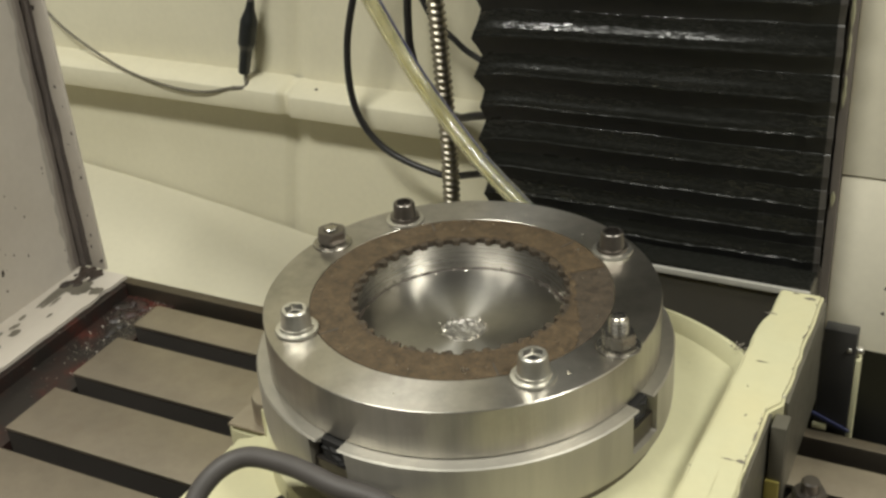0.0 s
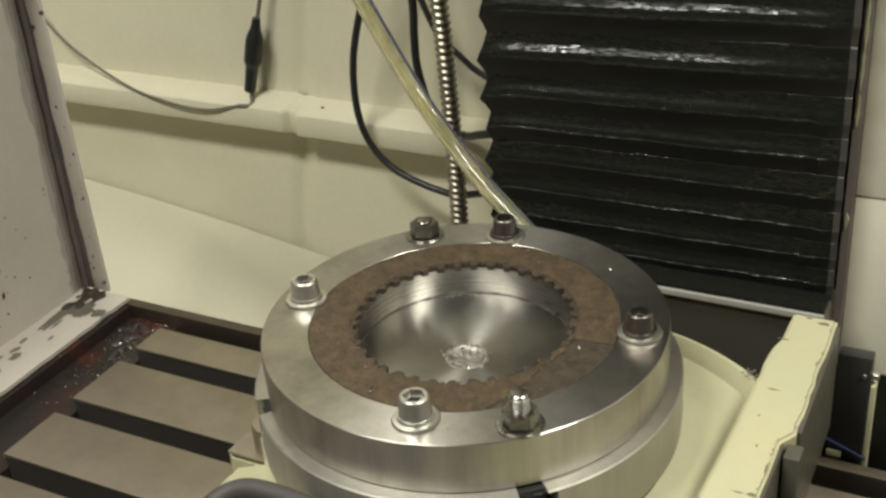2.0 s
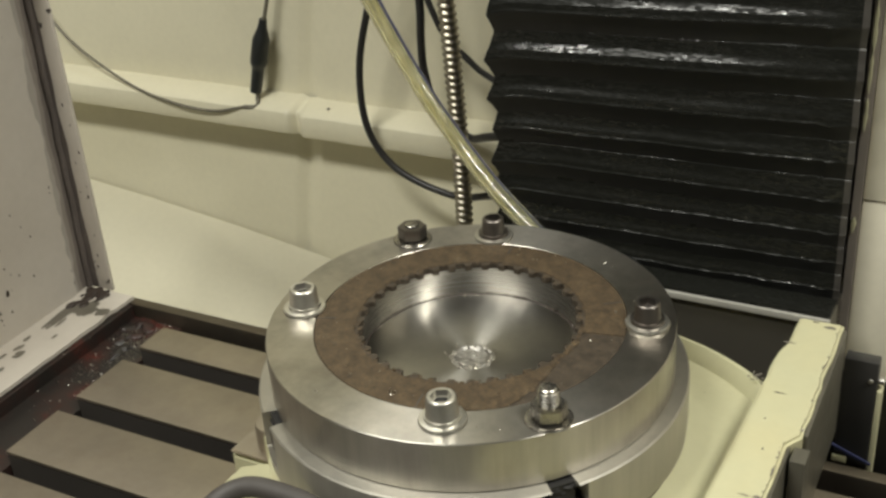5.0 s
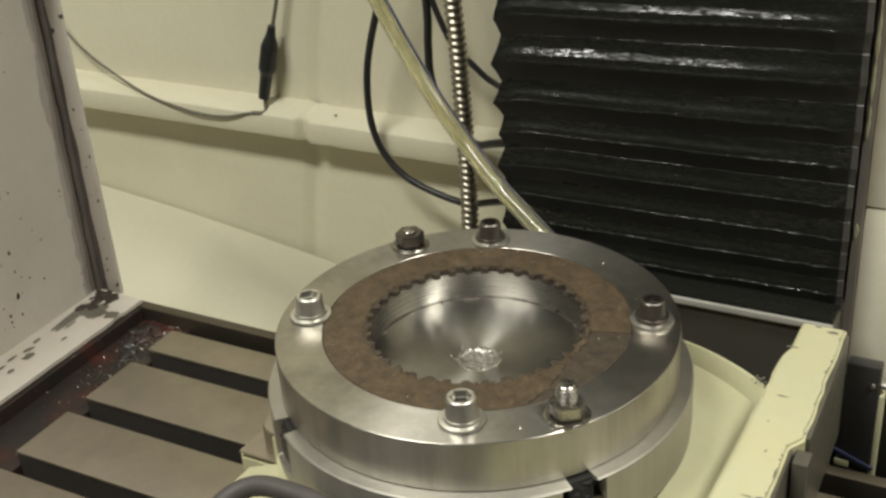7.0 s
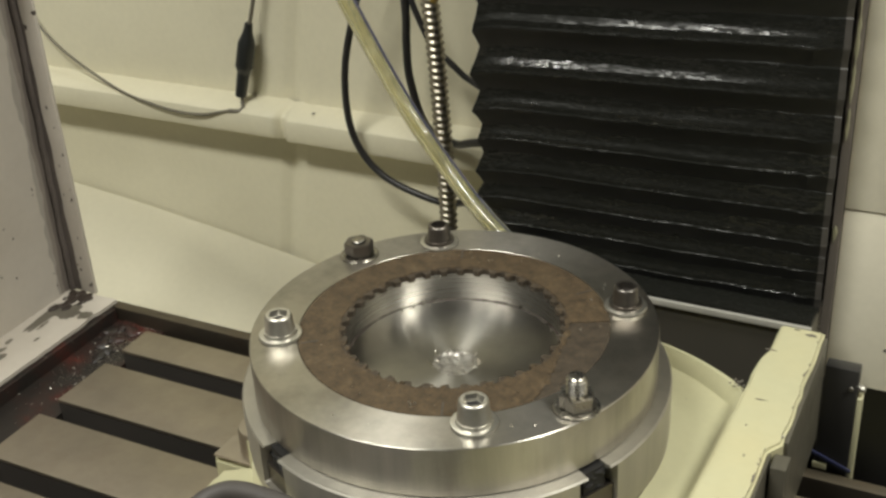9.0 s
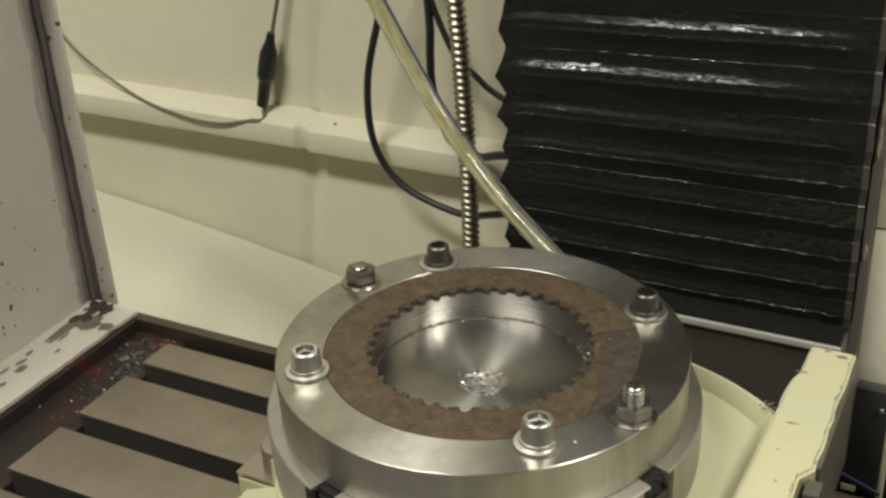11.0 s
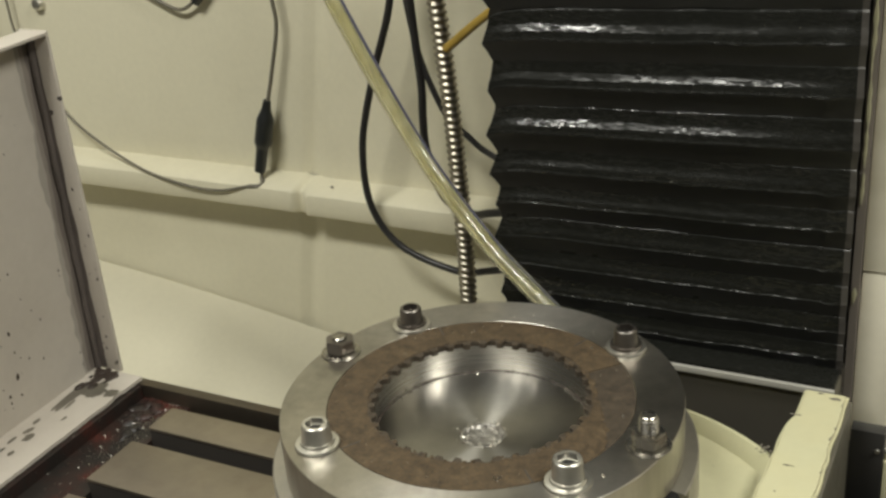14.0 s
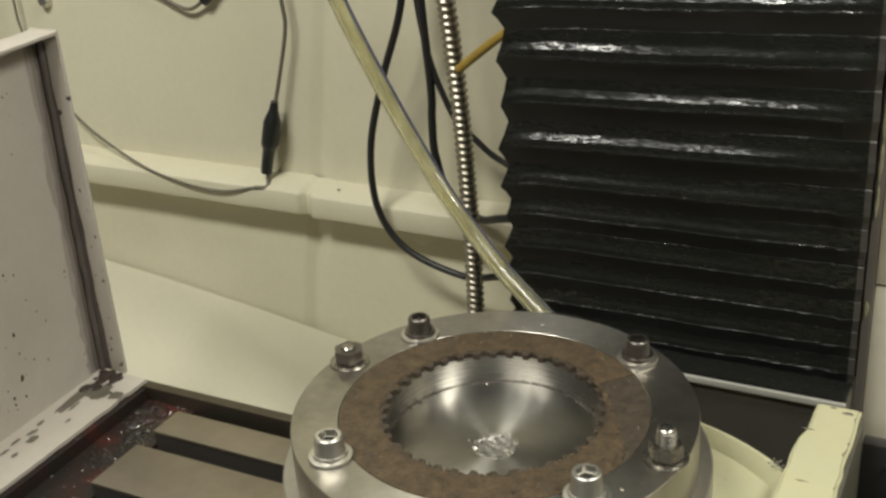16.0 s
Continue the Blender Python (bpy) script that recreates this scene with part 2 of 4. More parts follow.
def make_clear():
    m, nt, p = nodes_of("clear_pvc")
    v = coords(nt)
    a = noise_node(nt, 60, 3, 0.6, v)
    link(nt, ramp(nt, a.outputs["Fac"], [(0.3, (0.76, 0.73, 0.46)), (0.7, (0.92, 0.90, 0.70))]), p.inputs["Base Color"])
    link(nt, value_range(nt, a.outputs["Fac"], 0.04, 0.16), p.inputs["Roughness"])
    p.inputs["Transmission Weight"].default_value = 0.88
    p.inputs["IOR"].default_value = 1.42
    return m


BORE = machined("bored_steel", (0.60, 0.58, 0.54), rough=0.26, aniso=0.5, ring=True, stain=0.25)
HUB = plain("pitted_bright_steel", (0.58, 0.56, 0.52), rough=0.38, metal=1.0, scale=300, vary=0.6, bump=0.9)
WORN = make_rust("worn_brown_plate", (0.054, 0.041, 0.029), (0.064, 0.049, 0.034), (0.072, 0.056, 0.039), (0.088, 0.070, 0.050), 0.40)
RUST, TROUGH, VINYL, CLEAR = make_rust("rusty_plate", (0.050, 0.035, 0.020), (0.081, 0.056, 0.031), (0.098, 0.068, 0.037), (0.160, 0.130, 0.085), 0.46), make_trough(), make_bellows(), make_clear()


rng = random.Random(5)
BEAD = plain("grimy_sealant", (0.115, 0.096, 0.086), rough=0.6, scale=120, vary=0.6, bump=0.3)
GRIME = plain("brown_grime", (0.05, 0.036, 0.028), rough=0.55, scale=160, vary=0.6, bump=0.4)
# Browns of stain and bare edge, also painting the shade along the guard's fold.
STAIN_AND_SHADE = plain("brown_stain_and_shade", (0.185, 0.158, 0.138), rough=0.6, scale=60, vary=0.7, bump=0.1)
FOLD_SHADE = plain("faint_fold_shade", (0.395, 0.36, 0.315), rough=0.55, scale=60, vary=0.3, bump=0.1)
BROWN_AND_SHADE = plain("bare_brown_and_shade", (0.28, 0.245, 0.215), rough=0.55, scale=60, vary=0.4, bump=0.1)
BARE = plain("bare_primer", (0.17, 0.152, 0.12), rough=0.6, scale=160, vary=0.6, bump=0.3)


# ---- mesh helpers ----
def mesh_of(name, bm, material, smooth=True, angle=35):
    bm.normal_update()
    me = bpy.data.meshes.new(name)
    bm.to_mesh(me)
    bm.free()
    me.materials.append(material)
    if smooth:
        me.shade_smooth()
        lim = radians(angle)
        bm2 = bmesh.new()
        bm2.from_mesh(me)
        for e in bm2.edges:
            e.smooth = len(e.link_faces) == 2 and e.calc_face_angle(0) < lim
        bm2.to_mesh(me)
        bm2.free()
    return me


def part(name, bm, material, parent=None, label="", m=None, smooth=True, angle=35):
    ob = new(name, mesh_of(name, bm, material, smooth, angle))
    if parent is not None:
        ob.parent = parent
    if m is not None:
        ob.matrix_basis = m
    if label:
        ob["label"] = label
    return ob


def thing(name, bm, material, label, category, group="", kind="", m=None, smooth=True, angle=35):
    return tagged(part(name, bm, material, None, "", m, smooth, angle), label, category, group, kind)


def empty(name, m, label, category, group="", kind=""):
    ob = new(name)
    ob.matrix_basis = m
    return tagged(ob, label, category, group, kind)


def box(bm, x0, x1, y0, y1, z0, z1, bevel=0.0, seg=2):
    vs = [bm.verts.new((x, y, z)) for z in (z0, z1) for y in (y0, y1) for x in (x0, x1)]
    fs = [bm.faces.new([vs[i] for i in q]) for q in ((0, 2, 3, 1), (4, 5, 7, 6), (0, 1, 5, 4), (2, 6, 7, 3), (0, 4, 6, 2), (1, 3, 7, 5))]
    if bevel:
        es = list({e for f in fs for e in f.edges})
        bmesh.ops.bevel(bm, geom=es, offset=bevel, segments=seg, affect="EDGES", profile=0.6)
    return bm


def boxed(*a, **k):
    return box(bmesh.new(), *a, **k)


def lathe(profile, seg=96, a0=0.0, a1=360.0, closed=True):
    """Turn (r, z) points round z."""
    bm = bmesh.new()
    full = abs(a1 - a0 - 360) < 1e-6
    n = seg if full else seg + 1
    rings = []
    for i in range(n):
        a = radians(a0 + (a1 - a0) * i / seg)
        rings.append([bm.verts.new((r * math.cos(a), r * math.sin(a), z)) for r, z in profile])
    k = len(profile)
    for i in range(seg):
        p, q = rings[i], rings[(i + 1) % n]
        for j in range(k if closed else k - 1):
            bm.faces.new((p[j], q[j], q[(j + 1) % k], p[(j + 1) % k]))
    bmesh.ops.remove_doubles(bm, verts=bm.verts, dist=1e-7)
    bmesh.ops.recalc_face_normals(bm, faces=bm.faces)
    return bm


def smooth_path(points, steps=10):
    """A Catmull-Rom line through the points."""
    pts = [Vector(p) for p in points]
    pts = [2 * pts[0] - pts[1]] + pts + [2 * pts[-1] - pts[-2]]
    out = []
    for i in range(1, len(pts) - 2):
        a, b, c, d = pts[i - 1:i + 3]
        for s in range(steps):
            u = s / steps
            out.append(0.5 * (2 * b + (c - a) * u + (2 * a - 5 * b + 4 * c - d) * u * u + (3 * b - a - 3 * c + d) * u ** 3))
    out.append(pts[-2])
    return out


def sweep(path, radius, seg=14, bm=None):
    """A round tube along a line; radius: a number or a function of the way along it."""
    bm = bm or bmesh.new()
    rings, side, run = [], None, 0.0
    for i, p in enumerate(path):
        t = (path[min(i + 1, len(path) - 1)] - path[max(i - 1, 0)]).normalized()
        if side is None:
            side = t.orthogonal().normalized()
        side = (side - t * side.dot(t)).normalized()
        up = t.cross(side)
        run += (p - path[i - 1]).length if i else 0.0
        r = radius(run) if callable(radius) else radius
        rings.append([bm.verts.new(p + r * (side * math.cos(2 * math.pi * j / seg) + up * math.sin(2 * math.pi * j / seg))) for j in range(seg)])
    for a, b in zip(rings, rings[1:]):
        for j in range(seg):
            bm.faces.new((a[j], a[(j + 1) % seg], b[(j + 1) % seg], b[j]))
    bm.faces.new(rings[0][::-1])
    bm.faces.new(rings[-1])
    return bm


def resample(path, step):
    out, left = [path[0]], step
    for a, b in zip(path, path[1:]):
        d = (b - a).length
        pos = 0.0
        while d - pos >= left:
            pos += left
            out.append(a.lerp(b, pos / d))
            left = step
        left -= d - pos
    return out


def prism(points, z0, z1, bevel=0.0):
    """An upright prism on a plan outline."""
    bm = bmesh.new()
    lo = [bm.verts.new((x, y, z0)) for x, y in points]
    hi = [bm.verts.new((x, y, z1)) for x, y in points]
    n = len(points)
    bm.faces.new(lo[::-1])
    bm.faces.new(hi)
    for i in range(n):
        bm.faces.new((lo[i], lo[(i + 1) % n], hi[(i + 1) % n], hi[i]))
    bmesh.ops.recalc_face_normals(bm, faces=bm.faces)
    if bevel:
        bmesh.ops.bevel(bm, geom=list(bm.edges), offset=bevel, segments=2, affect="EDGES")
    return bm


def roughen(bm, amount, scale, seed=0.0):
    for v in bm.verts:
        v.co += amount * noise.noise_vector(v.co * scale + Vector((seed, seed, seed)))
    return bm


# ---- the room ----
tagged(part("floor", boxed(-3, 3, -3.2, 2.2, -1.0, -0.9), FLOOR_PAINT), "worn grey painted workshop floor", "floor", kind="structure")
tagged(part("ceiling", boxed(-3, 3, -3.2, 2.2, 2.6, 2.7), CEIL), "dark grey workshop ceiling", "ceiling", kind="structure")
for nm, a in (("wall_west", (-3.1, -3, -3.2, 2.2)), ("wall_east", (3, 3.1, -3.2, 2.2)), ("wall_south", (-3, 3, -3.3, -3.2)), ("wall_north", (-3, 3, 2.2, 2.3))):
    tagged(part(nm, boxed(*a, -0.9, 2.6), ROOM), "plain pale workshop wall", "wall", kind="structure")

# machine enclosure behind the table
WALL_Y = 0.47


def creased_wall():
    """One sheet with a shallow upright crease."""
    bm = bmesh.new()
    prof = [(-1.9, 0.0), (-0.452, 0.0), (-0.446, 0.0008), (-0.438, 0.0046), (-0.433, 0.0056), (-0.428, 0.0042), (-0.418, 0.0004), (-0.412, -0.0006), (1.6, -0.0006)]
    rows = []
    for z in (-0.9, -0.3, 0.1, 0.5, 1.3):
        lean = 0.16 * (z - 0.07)
        rows.append([bm.verts.new((x + (lean if -1 < x < 1 else 0), WALL_Y + d, z)) for x, d in prof])
    back = [[bm.verts.new((x, WALL_Y + 0.02, r[0].co.z)) for x in (-1.9, 1.6)] for r in rows]
    for a, b in zip(rows, rows[1:]):
        for i in range(len(prof) - 1):
            bm.faces.new((a[i], a[i + 1], b[i + 1], b[i]))
    for a, b in zip(back, back[1:]):
        bm.faces.new((a[1], a[0], b[0], b[1]))
    return bm


tagged(part("wall_enclosure", creased_wall(), WALL), "cream painted sheet metal enclosure wall with a crease", "wall panel", kind="structure")


def ledge(x0, x1, joint):
    """A folded ledge with a dented joint, a touch lower past it."""
    bm = bmesh.new()
    prof = [(WALL_Y + 0.002, 0.0815), (0.455, 0.0780), (0.4395, 0.0735), (0.4372, 0.0712), (0.4366, 0.0680), (0.4366, 0.0490), (0.4380, 0.0465), (0.442, 0.0450), (WALL_Y + 0.002, 0.043)]
    rows = []
    n = 150
    for i in range(n + 1):
        u = i / n
        x = joint + (x0 - joint) * (1 - 2 * u) ** 2 if u < 0.5 else joint + (x1 - joint) * (2 * u - 1) ** 2
        w = 0.0007 * noise.noise(Vector((x * 14, 0, 3)))
        dent = math.exp(-((x - joint) / 0.006) ** 2)
        drop = 0.0022 / (1 + math.exp(-(x - joint) / 0.003))
        rows.append([bm.verts.new((x, y + w + dent * (0.0085 if y < 0.46 else 0), z + w - drop - dent * 0.0016)) for y, z in prof])
    for a, b in zip(rows, rows[1:]):
        for j in range(len(prof) - 1):
            bm.faces.new((a[j], b[j], b[j + 1], a[j + 1]))
    bm.faces.new(rows[0])
    bm.faces.new(rows[-1][::-1])
    bmesh.ops.remove_doubles(bm, verts=bm.verts, dist=1e-6)
    bmesh.ops.recalc_face_normals(bm, faces=bm.faces)
    return bm


tagged(part("trim_1", ledge(-1.5, 0.1, -0.4335), WALL, angle=34), "cream painted folded ledge along the wall", "ledge", kind="structure")


def sloping_tray():
    bm = bmesh.new()
    n, k = 12, 6
    grid = []
    for i in range(n + 1):
        x = -1.5 + 1.62 * i / n
        row = []
        for j in range(k + 1):
            v = j / k
            u = x + 0.776
            z = -0.081 - 0.10 * u - 0.10 * max(u, 0) ** 2
            row.append(bm.verts.new((x, WALL_Y - 0.002 - 0.42 * v, z - 0.16 * v)))
        grid.append(row)
    for i in range(n):
        for j in range(k):
            bm.faces.new((grid[i][j], grid[i][j + 1], grid[i + 1][j + 1], grid[i + 1][j]))
    bmesh.ops.recalc_face_normals(bm, faces=bm.faces)
    bmesh.ops.solidify(bm, geom=list(bm.faces), thickness=0.004)
    return bm


tagged(part("chip_tray", sloping_tray(), TRAY), "pale cream sloping sheet metal chip tray", "tray", kind="structure")

# pale panel beside the bellows
col = empty("column_cover", pose(0, 0, 0), "off-white sheet metal column cover with a horizontal seam", "machine cover")
part("upper_panel", boxed(0.1829, 1.3, 0.300, 0.320, 0.1316, 1.2, bevel=0.0015), PANEL, col)
part("lower_panel", boxed(0.1829, 1.3, 0.301, 0.320, -0.0256, 0.1302, bevel=0.0015), PANEL, col)
part("edge_strip", roughen(boxed(0.1762, 0.1826, 0.2968, 0.320, -0.025, 1.2), 0.0003, 40), BROWN_AND_SHADE, col, "bare brown edge strip")


def flake(z0, z1, seed):
    """A ragged strip of cream paint left on the bare edge."""
    bm = bmesh.new()
    prev = None
    n = max(6, int((z1 - z0) / 0.0025))
    for i in range(n + 1):
        z = z0 + (z1 - z0) * i / n
        end = min(1.0, 4 * i / n, 4 * (1 - i / n))
        c = 0.1787 + 0.0004 * noise.noise(Vector((z * 90, seed, 1)))
        w = max(0.0001, end * (0.0013 + 0.0011 * noise.noise(Vector((z * 120, seed, 5)))))
        ring = [bm.verts.new((c + dx * w, y, z)) for dx, y in ((-1, 0.2968), (-0.7, 0.2956), (0.7, 0.2956), (1, 0.2968))]
        if prev:
            for j in range(3):
                bm.faces.new((prev[j], prev[j + 1], ring[j + 1], ring[j]))
        prev = ring
    bmesh.ops.recalc_face_normals(bm, faces=bm.faces)
    return bm


for k, (z0, z1) in enumerate(((0.104, 0.118), (0.188, 0.214), (0.217, 0.249), (0.246, 0.286), (0.284, 0.374), (0.369, 0.534))):
    part("paint_flake", flake(z0, z1, 3.1 * k), CREAM, col, "ragged cream paint left on the edge")
for z in (0.232, 0.52):
    part("rivet", lathe([(0, 0), (0.0028, 0), (0.0022, 0.0012), (0, 0.0016)], 12, closed=False), DARK_STEEL, col, "small dark screw head", pose(0.2075, 0.3000, z + 0.0084, 90, 0, 0))
# Unseen block behind the bellows, added to darken the wall beside them.
part("unseen_block", boxed(-0.096, 1.3, 0.352, 0.466, -0.038, 1.2), BLACK_PAINT, col, "unseen dark block behind the cover, added to shade the wall")
# Black block puts the shade under the panel into its colour.
part("backing", boxed(-0.1, 1.3, 0.36, 0.44, -0.9, -0.04), BLACK_PAINT, col, "dark block below the cover, the panel's shade in its colour")


# bellows
RIDGES = [0.0600, 0.0840, 0.1090, 0.1355, 0.1660, 0.1940, 0.2280, 0.2665, 0.3040]
while RIDGES[-1] < 0.9:
    RIDGES.append(RIDGES[-1] + 0.0375 + 0.003 * math.sin(3.7 * len(RIDGES)))
FOLDS = [(a - 0.51 * (b - a), b - a) for a, b in zip(RIDGES, RIDGES[1:])]
RISE = {-0.08: -0.45, 0.04: 0.0, 0.14: 0.06, 0.34: 0.52, 0.45: 0.90, 0.49: 1.0, 0.515: 1.0}


def fold(i, z, p):
    """One pleat: a sharp ridge with a tilted glossy band above it; both ends tuck behind the next pleat."""
    bm = bmesh.new()
    nx = 60
    x0, x1, y0, y1 = -0.1005, 0.1765, 0.278, 0.335
    base_slope = (0.36 if z < 0.15 else 0.50 if z < 0.19 else 0.71 if z < 0.225 else 0.76 if z < 0.27 else 0.70) + 0.03 * math.sin(5.1 * i + 0.6)
    full = p * (0.135 * base_slope + 0.036) + 0.0005
    rows = []
    for u in (-0.08, 0.04, 0.14, 0.34, 0.45, 0.49, 0.515, 0.54, 0.57, 0.62, 0.67, 0.70, 0.73, 0.76, 0.79, 0.84, 0.92, 1.04, 1.12):
        zz = z + u * p
        row = []
        tip = (u - 0.14) / 0.36 if 0.14 <= u <= 0.5 else 1 - ((u if u > 0.5 else u + 1) - 0.5) / 0.64
        for k in range(-2, nx + 3):
            f = min(1.0, max(0.0, k / nx))
            slope = base_slope * (1.05 - 1.5 * max(0.0, f - 0.60) - 0.5 * max(0.0, 0.12 - f) + 0.16 * noise.noise(Vector((f * 5, i * 3.3, 0.5))) + 0.10 * noise.noise(Vector((f * 14, i * 1.7, 8.5 + 7 * u))))
            if u in RISE:
                d = full * RISE[u]
            else:
                # a narrow lip, a steep band, the tilted glossy band, and back to the valley
                fall = 0.12 * min(u - 0.521, 0.149)
                if u > 0.67:
                    v = min(u - 0.67, 0.12)
                    fall += slope * (1.14 - 1.1 * v) * v
                if u > 0.79:
                    fall += 0.12 * (u - 0.79)
                d = max(0.0, full - 0.00045 - fall * p)
            if u > 1.1:
                d = -0.003
            left, right = x0 - 0.0120 - (0.0072 + 0.0025 * math.sin(4.3 * i)) * min(1.0, max(0.0, tip)) ** 1.15, x1 + 0.20 * d
            if k == -2:
                row.append(bm.verts.new((left + 0.004, y1, zz - 0.006)))
            elif k == -1:
                row.append(bm.verts.new((left, y0 + 0.012, zz - 0.006)))
            elif k == nx + 1:
                row.append(bm.verts.new((right - 0.0022, y0 + 0.014, zz + 0.004)))
            elif k == nx + 2:
                row.append(bm.verts.new((x1 - 0.0066, y1, zz + 0.004)))
            else:
                e = min(f, 1 - f)
                push = d * min(1.0, 0.55 + 9 * e)
                sag = -0.0022 * math.sin(math.pi * f) * (0.3 + d / 0.009)
                w = noise.noise(Vector((f * 9, zz * 26, 1.7))) * 0.0008 + noise.noise(Vector((f * 22, zz * 50, 4.2))) * 0.0004
                # the cloth curls down at the free edge and puckers where it is sewn
                curl = -0.0055 * math.exp(-f / 0.045)
                sewn = max(0.0, 1 - abs(f - 0.93) / 0.07) + 0.6 * max(0.0, 1 - f / 0.10)
                w += sewn * (0.0022 * noise.noise(Vector((f * 30, zz * 45, 9.3))) + 0.0010 * noise.noise(Vector((f * 60, zz * 110, 2.3))))
                row.append(bm.verts.new((left + 0.004 * (1 - f) + (right - left) * f, y0 - push + w, zz + sag * 0.5 + 0.6 * w + (0.003 + 0.0062 * min(1.0, max(0.0, (zz - 0.12) / 0.12))) * f + curl)))
        rows.append(row)
    for lo, hi in zip(rows, rows[1:]):
        for j in range(len(lo) - 1):
            bm.faces.new((lo[j], lo[j + 1], hi[j + 1], hi[j]))
    return bm


bel = empty("way_cover", pose(0, 0, 0), "black glossy pleated vinyl bellows way cover", "bellows")
WORN_VINYL = plain("worn_grey_vinyl", (0.058, 0.053, 0.047), rough=0.40, scale=160, vary=0.7, bump=0.4)
SHADED_VINYL = plain("shaded_matt_vinyl", (0.0058, 0.0060, 0.0052), rough=0.50, scale=120, vary=0.4, bump=0.1)


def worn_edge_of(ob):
    """The sewn edge has lost its black; a darker matt vinyl paints the undersides' shade."""
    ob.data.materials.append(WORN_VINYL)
    ob.data.materials.append(SHADED_VINYL)
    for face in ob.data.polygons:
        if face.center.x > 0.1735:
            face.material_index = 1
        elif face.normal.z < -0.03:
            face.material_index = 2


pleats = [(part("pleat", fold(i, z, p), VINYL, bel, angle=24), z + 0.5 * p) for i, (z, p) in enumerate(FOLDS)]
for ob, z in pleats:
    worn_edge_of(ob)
part("clamp_strip", boxed(-0.105, 0.176, 0.248, 0.2515, 0.0466, 0.0520, bevel=0.0008), BAR, bel, "bright metal clamping strip")
part("apron", boxed(-0.105, 0.176, 0.252, 0.32, -0.25, 0.050, bevel=0.002), APRON, bel, "dark oily steel apron")


# Black sheet added over the apron's top to keep it dark.
part("flap", roughen(boxed(-0.104, 0.1755, 0.2520, 0.2785, 0.0503, 0.0545, bevel=0.001), 0.0004, 40), VINYL, bel, "black vinyl flap added to darken the apron's top")


# ---- milling machine table ----
tagged(part("machine_base", boxed(-0.30, 0.45, -0.22, 0.30, -0.9, -0.1602, bevel=0.01), CREAM), "cream cast machine base under the table", "machine base", kind="structure")
table = empty("machine_table", pose(0, 0, 0), "cast iron milling machine table with dark slots", "machine table", kind="structure")
part("bed", boxed(-0.4335, 0.62, -0.272, 0.1480, -0.16, -0.034, bevel=0.003), TROUGH, table, "dark oily red painted casting")
part("back_rim", roughen(boxed(-0.4335, 0.62, 0.1380, 0.1485, -0.034, 0.0, bevel=0.0015), 0.0004, 30), RIM, table)
part("front_rim", boxed(-0.4335, 0.62, -0.272, -0.260, -0.034, 0.0, bevel=0.0015), SLAT, table)
part("end_rim", roughen(boxed(-0.4335, -0.4225, -0.260, 0.1378, -0.034, -0.001, bevel=0.0015), 0.0005, 30), TROUGH, table)
part("trough_floor", roughen(boxed(-0.4225, -0.3695, -0.260, 0.1378, -0.034, -0.014), 0.0007, 25), TROUGH, table, "grimy red-brown coolant trough")
SLATS = ((0.0822, 0.1161), (0.0035, 0.0612), (-0.0735, -0.0169), (-0.1500, -0.0937), (-0.2270, -0.1705))
for y0, y1 in SLATS:
    part("slat", boxed(-0.3689, 0.60, y0, y1, -0.0034, 0.0, bevel=0.0011), SLAT, table, "ground steel slat between slots")
    part("slat_foot", boxed(-0.3684, 0.60, y0 + 0.0006, y1 - 0.0006, -0.0338, -0.0036), DARK_GAP, table, "dark slot wall")

# swarf in the trough


def flakes(count, place, size):
    bm = bmesh.new()
    for _ in range(count):
        x, y, z = place()
        s = size * rng.uniform(0.5, 1.5)
        m = pose(x, y, z + s * 0.3, rng.uniform(0, 360), rng.uniform(0, 360), rng.uniform(0, 360))
        a, b, c = s * rng.uniform(0.6, 1.6), s * rng.uniform(0.3, 0.7), s * 0.14
        vs = [bm.verts.new(m @ Vector(p)) for p in ((-a, -b, 0), (a, -b, c), (a * 0.9, b, 0), (-a, b, c * 2), (0, 0, 2.5 * c))]
        for q in ((0, 1, 4), (1, 2, 4), (2, 3, 4), (3, 0, 4), (0, 3, 2), (0, 2, 1)):
            bm.faces.new([vs[i] for i in q])
    return bm


def lumps(places, amount):
    bm = bmesh.new()
    for x, y, z, r in places:
        bmesh.ops.create_icosphere(bm, subdivisions=2, radius=r, matrix=Matrix.Translation((x, y, z)) @ Matrix.Diagonal((1.0, 1.5, 0.5, 1)))
    return roughen(bm, amount, 120)


thing("trough_swarf", flakes(520, lambda: (rng.triangular(-0.421, -0.371, -0.385), 0.136 - abs(rng.gauss(0, 0.050)), -0.0132), 0.0006), CHIP,
      "scattered bright metal chips in the trough", "metal chips", kind="stuff", smooth=False)

thing("trough_sludge", lumps([(rng.triangular(-0.421, -0.384, -0.40), 0.135 - abs(rng.gauss(0, 0.022)), -0.0140, rng.uniform(0.002, 0.0055)) for _ in range(34)], 0.0022), TROUGH, "oily dark sludge heaped in the trough's corner", "sludge", kind="stuff")

# ---- splash guard at the table's end ----
guard = empty("splash_guard", pose(0, 0, 0), "grey-white painted sheet metal splash guard with chipped paint", "splash guard")


def lean(bm):
    """The sheet leans in towards the table at its top."""
    for v in bm.verts:
        v.co.x += 0.0225 * (v.co.z - 0.0042)
    return bm


part("sheet", lean(roughen(boxed(-0.4825, -0.4795, -0.42, 0.1440, 0.0042, 0.3275), 0.0002, 9)), GUARD, guard)
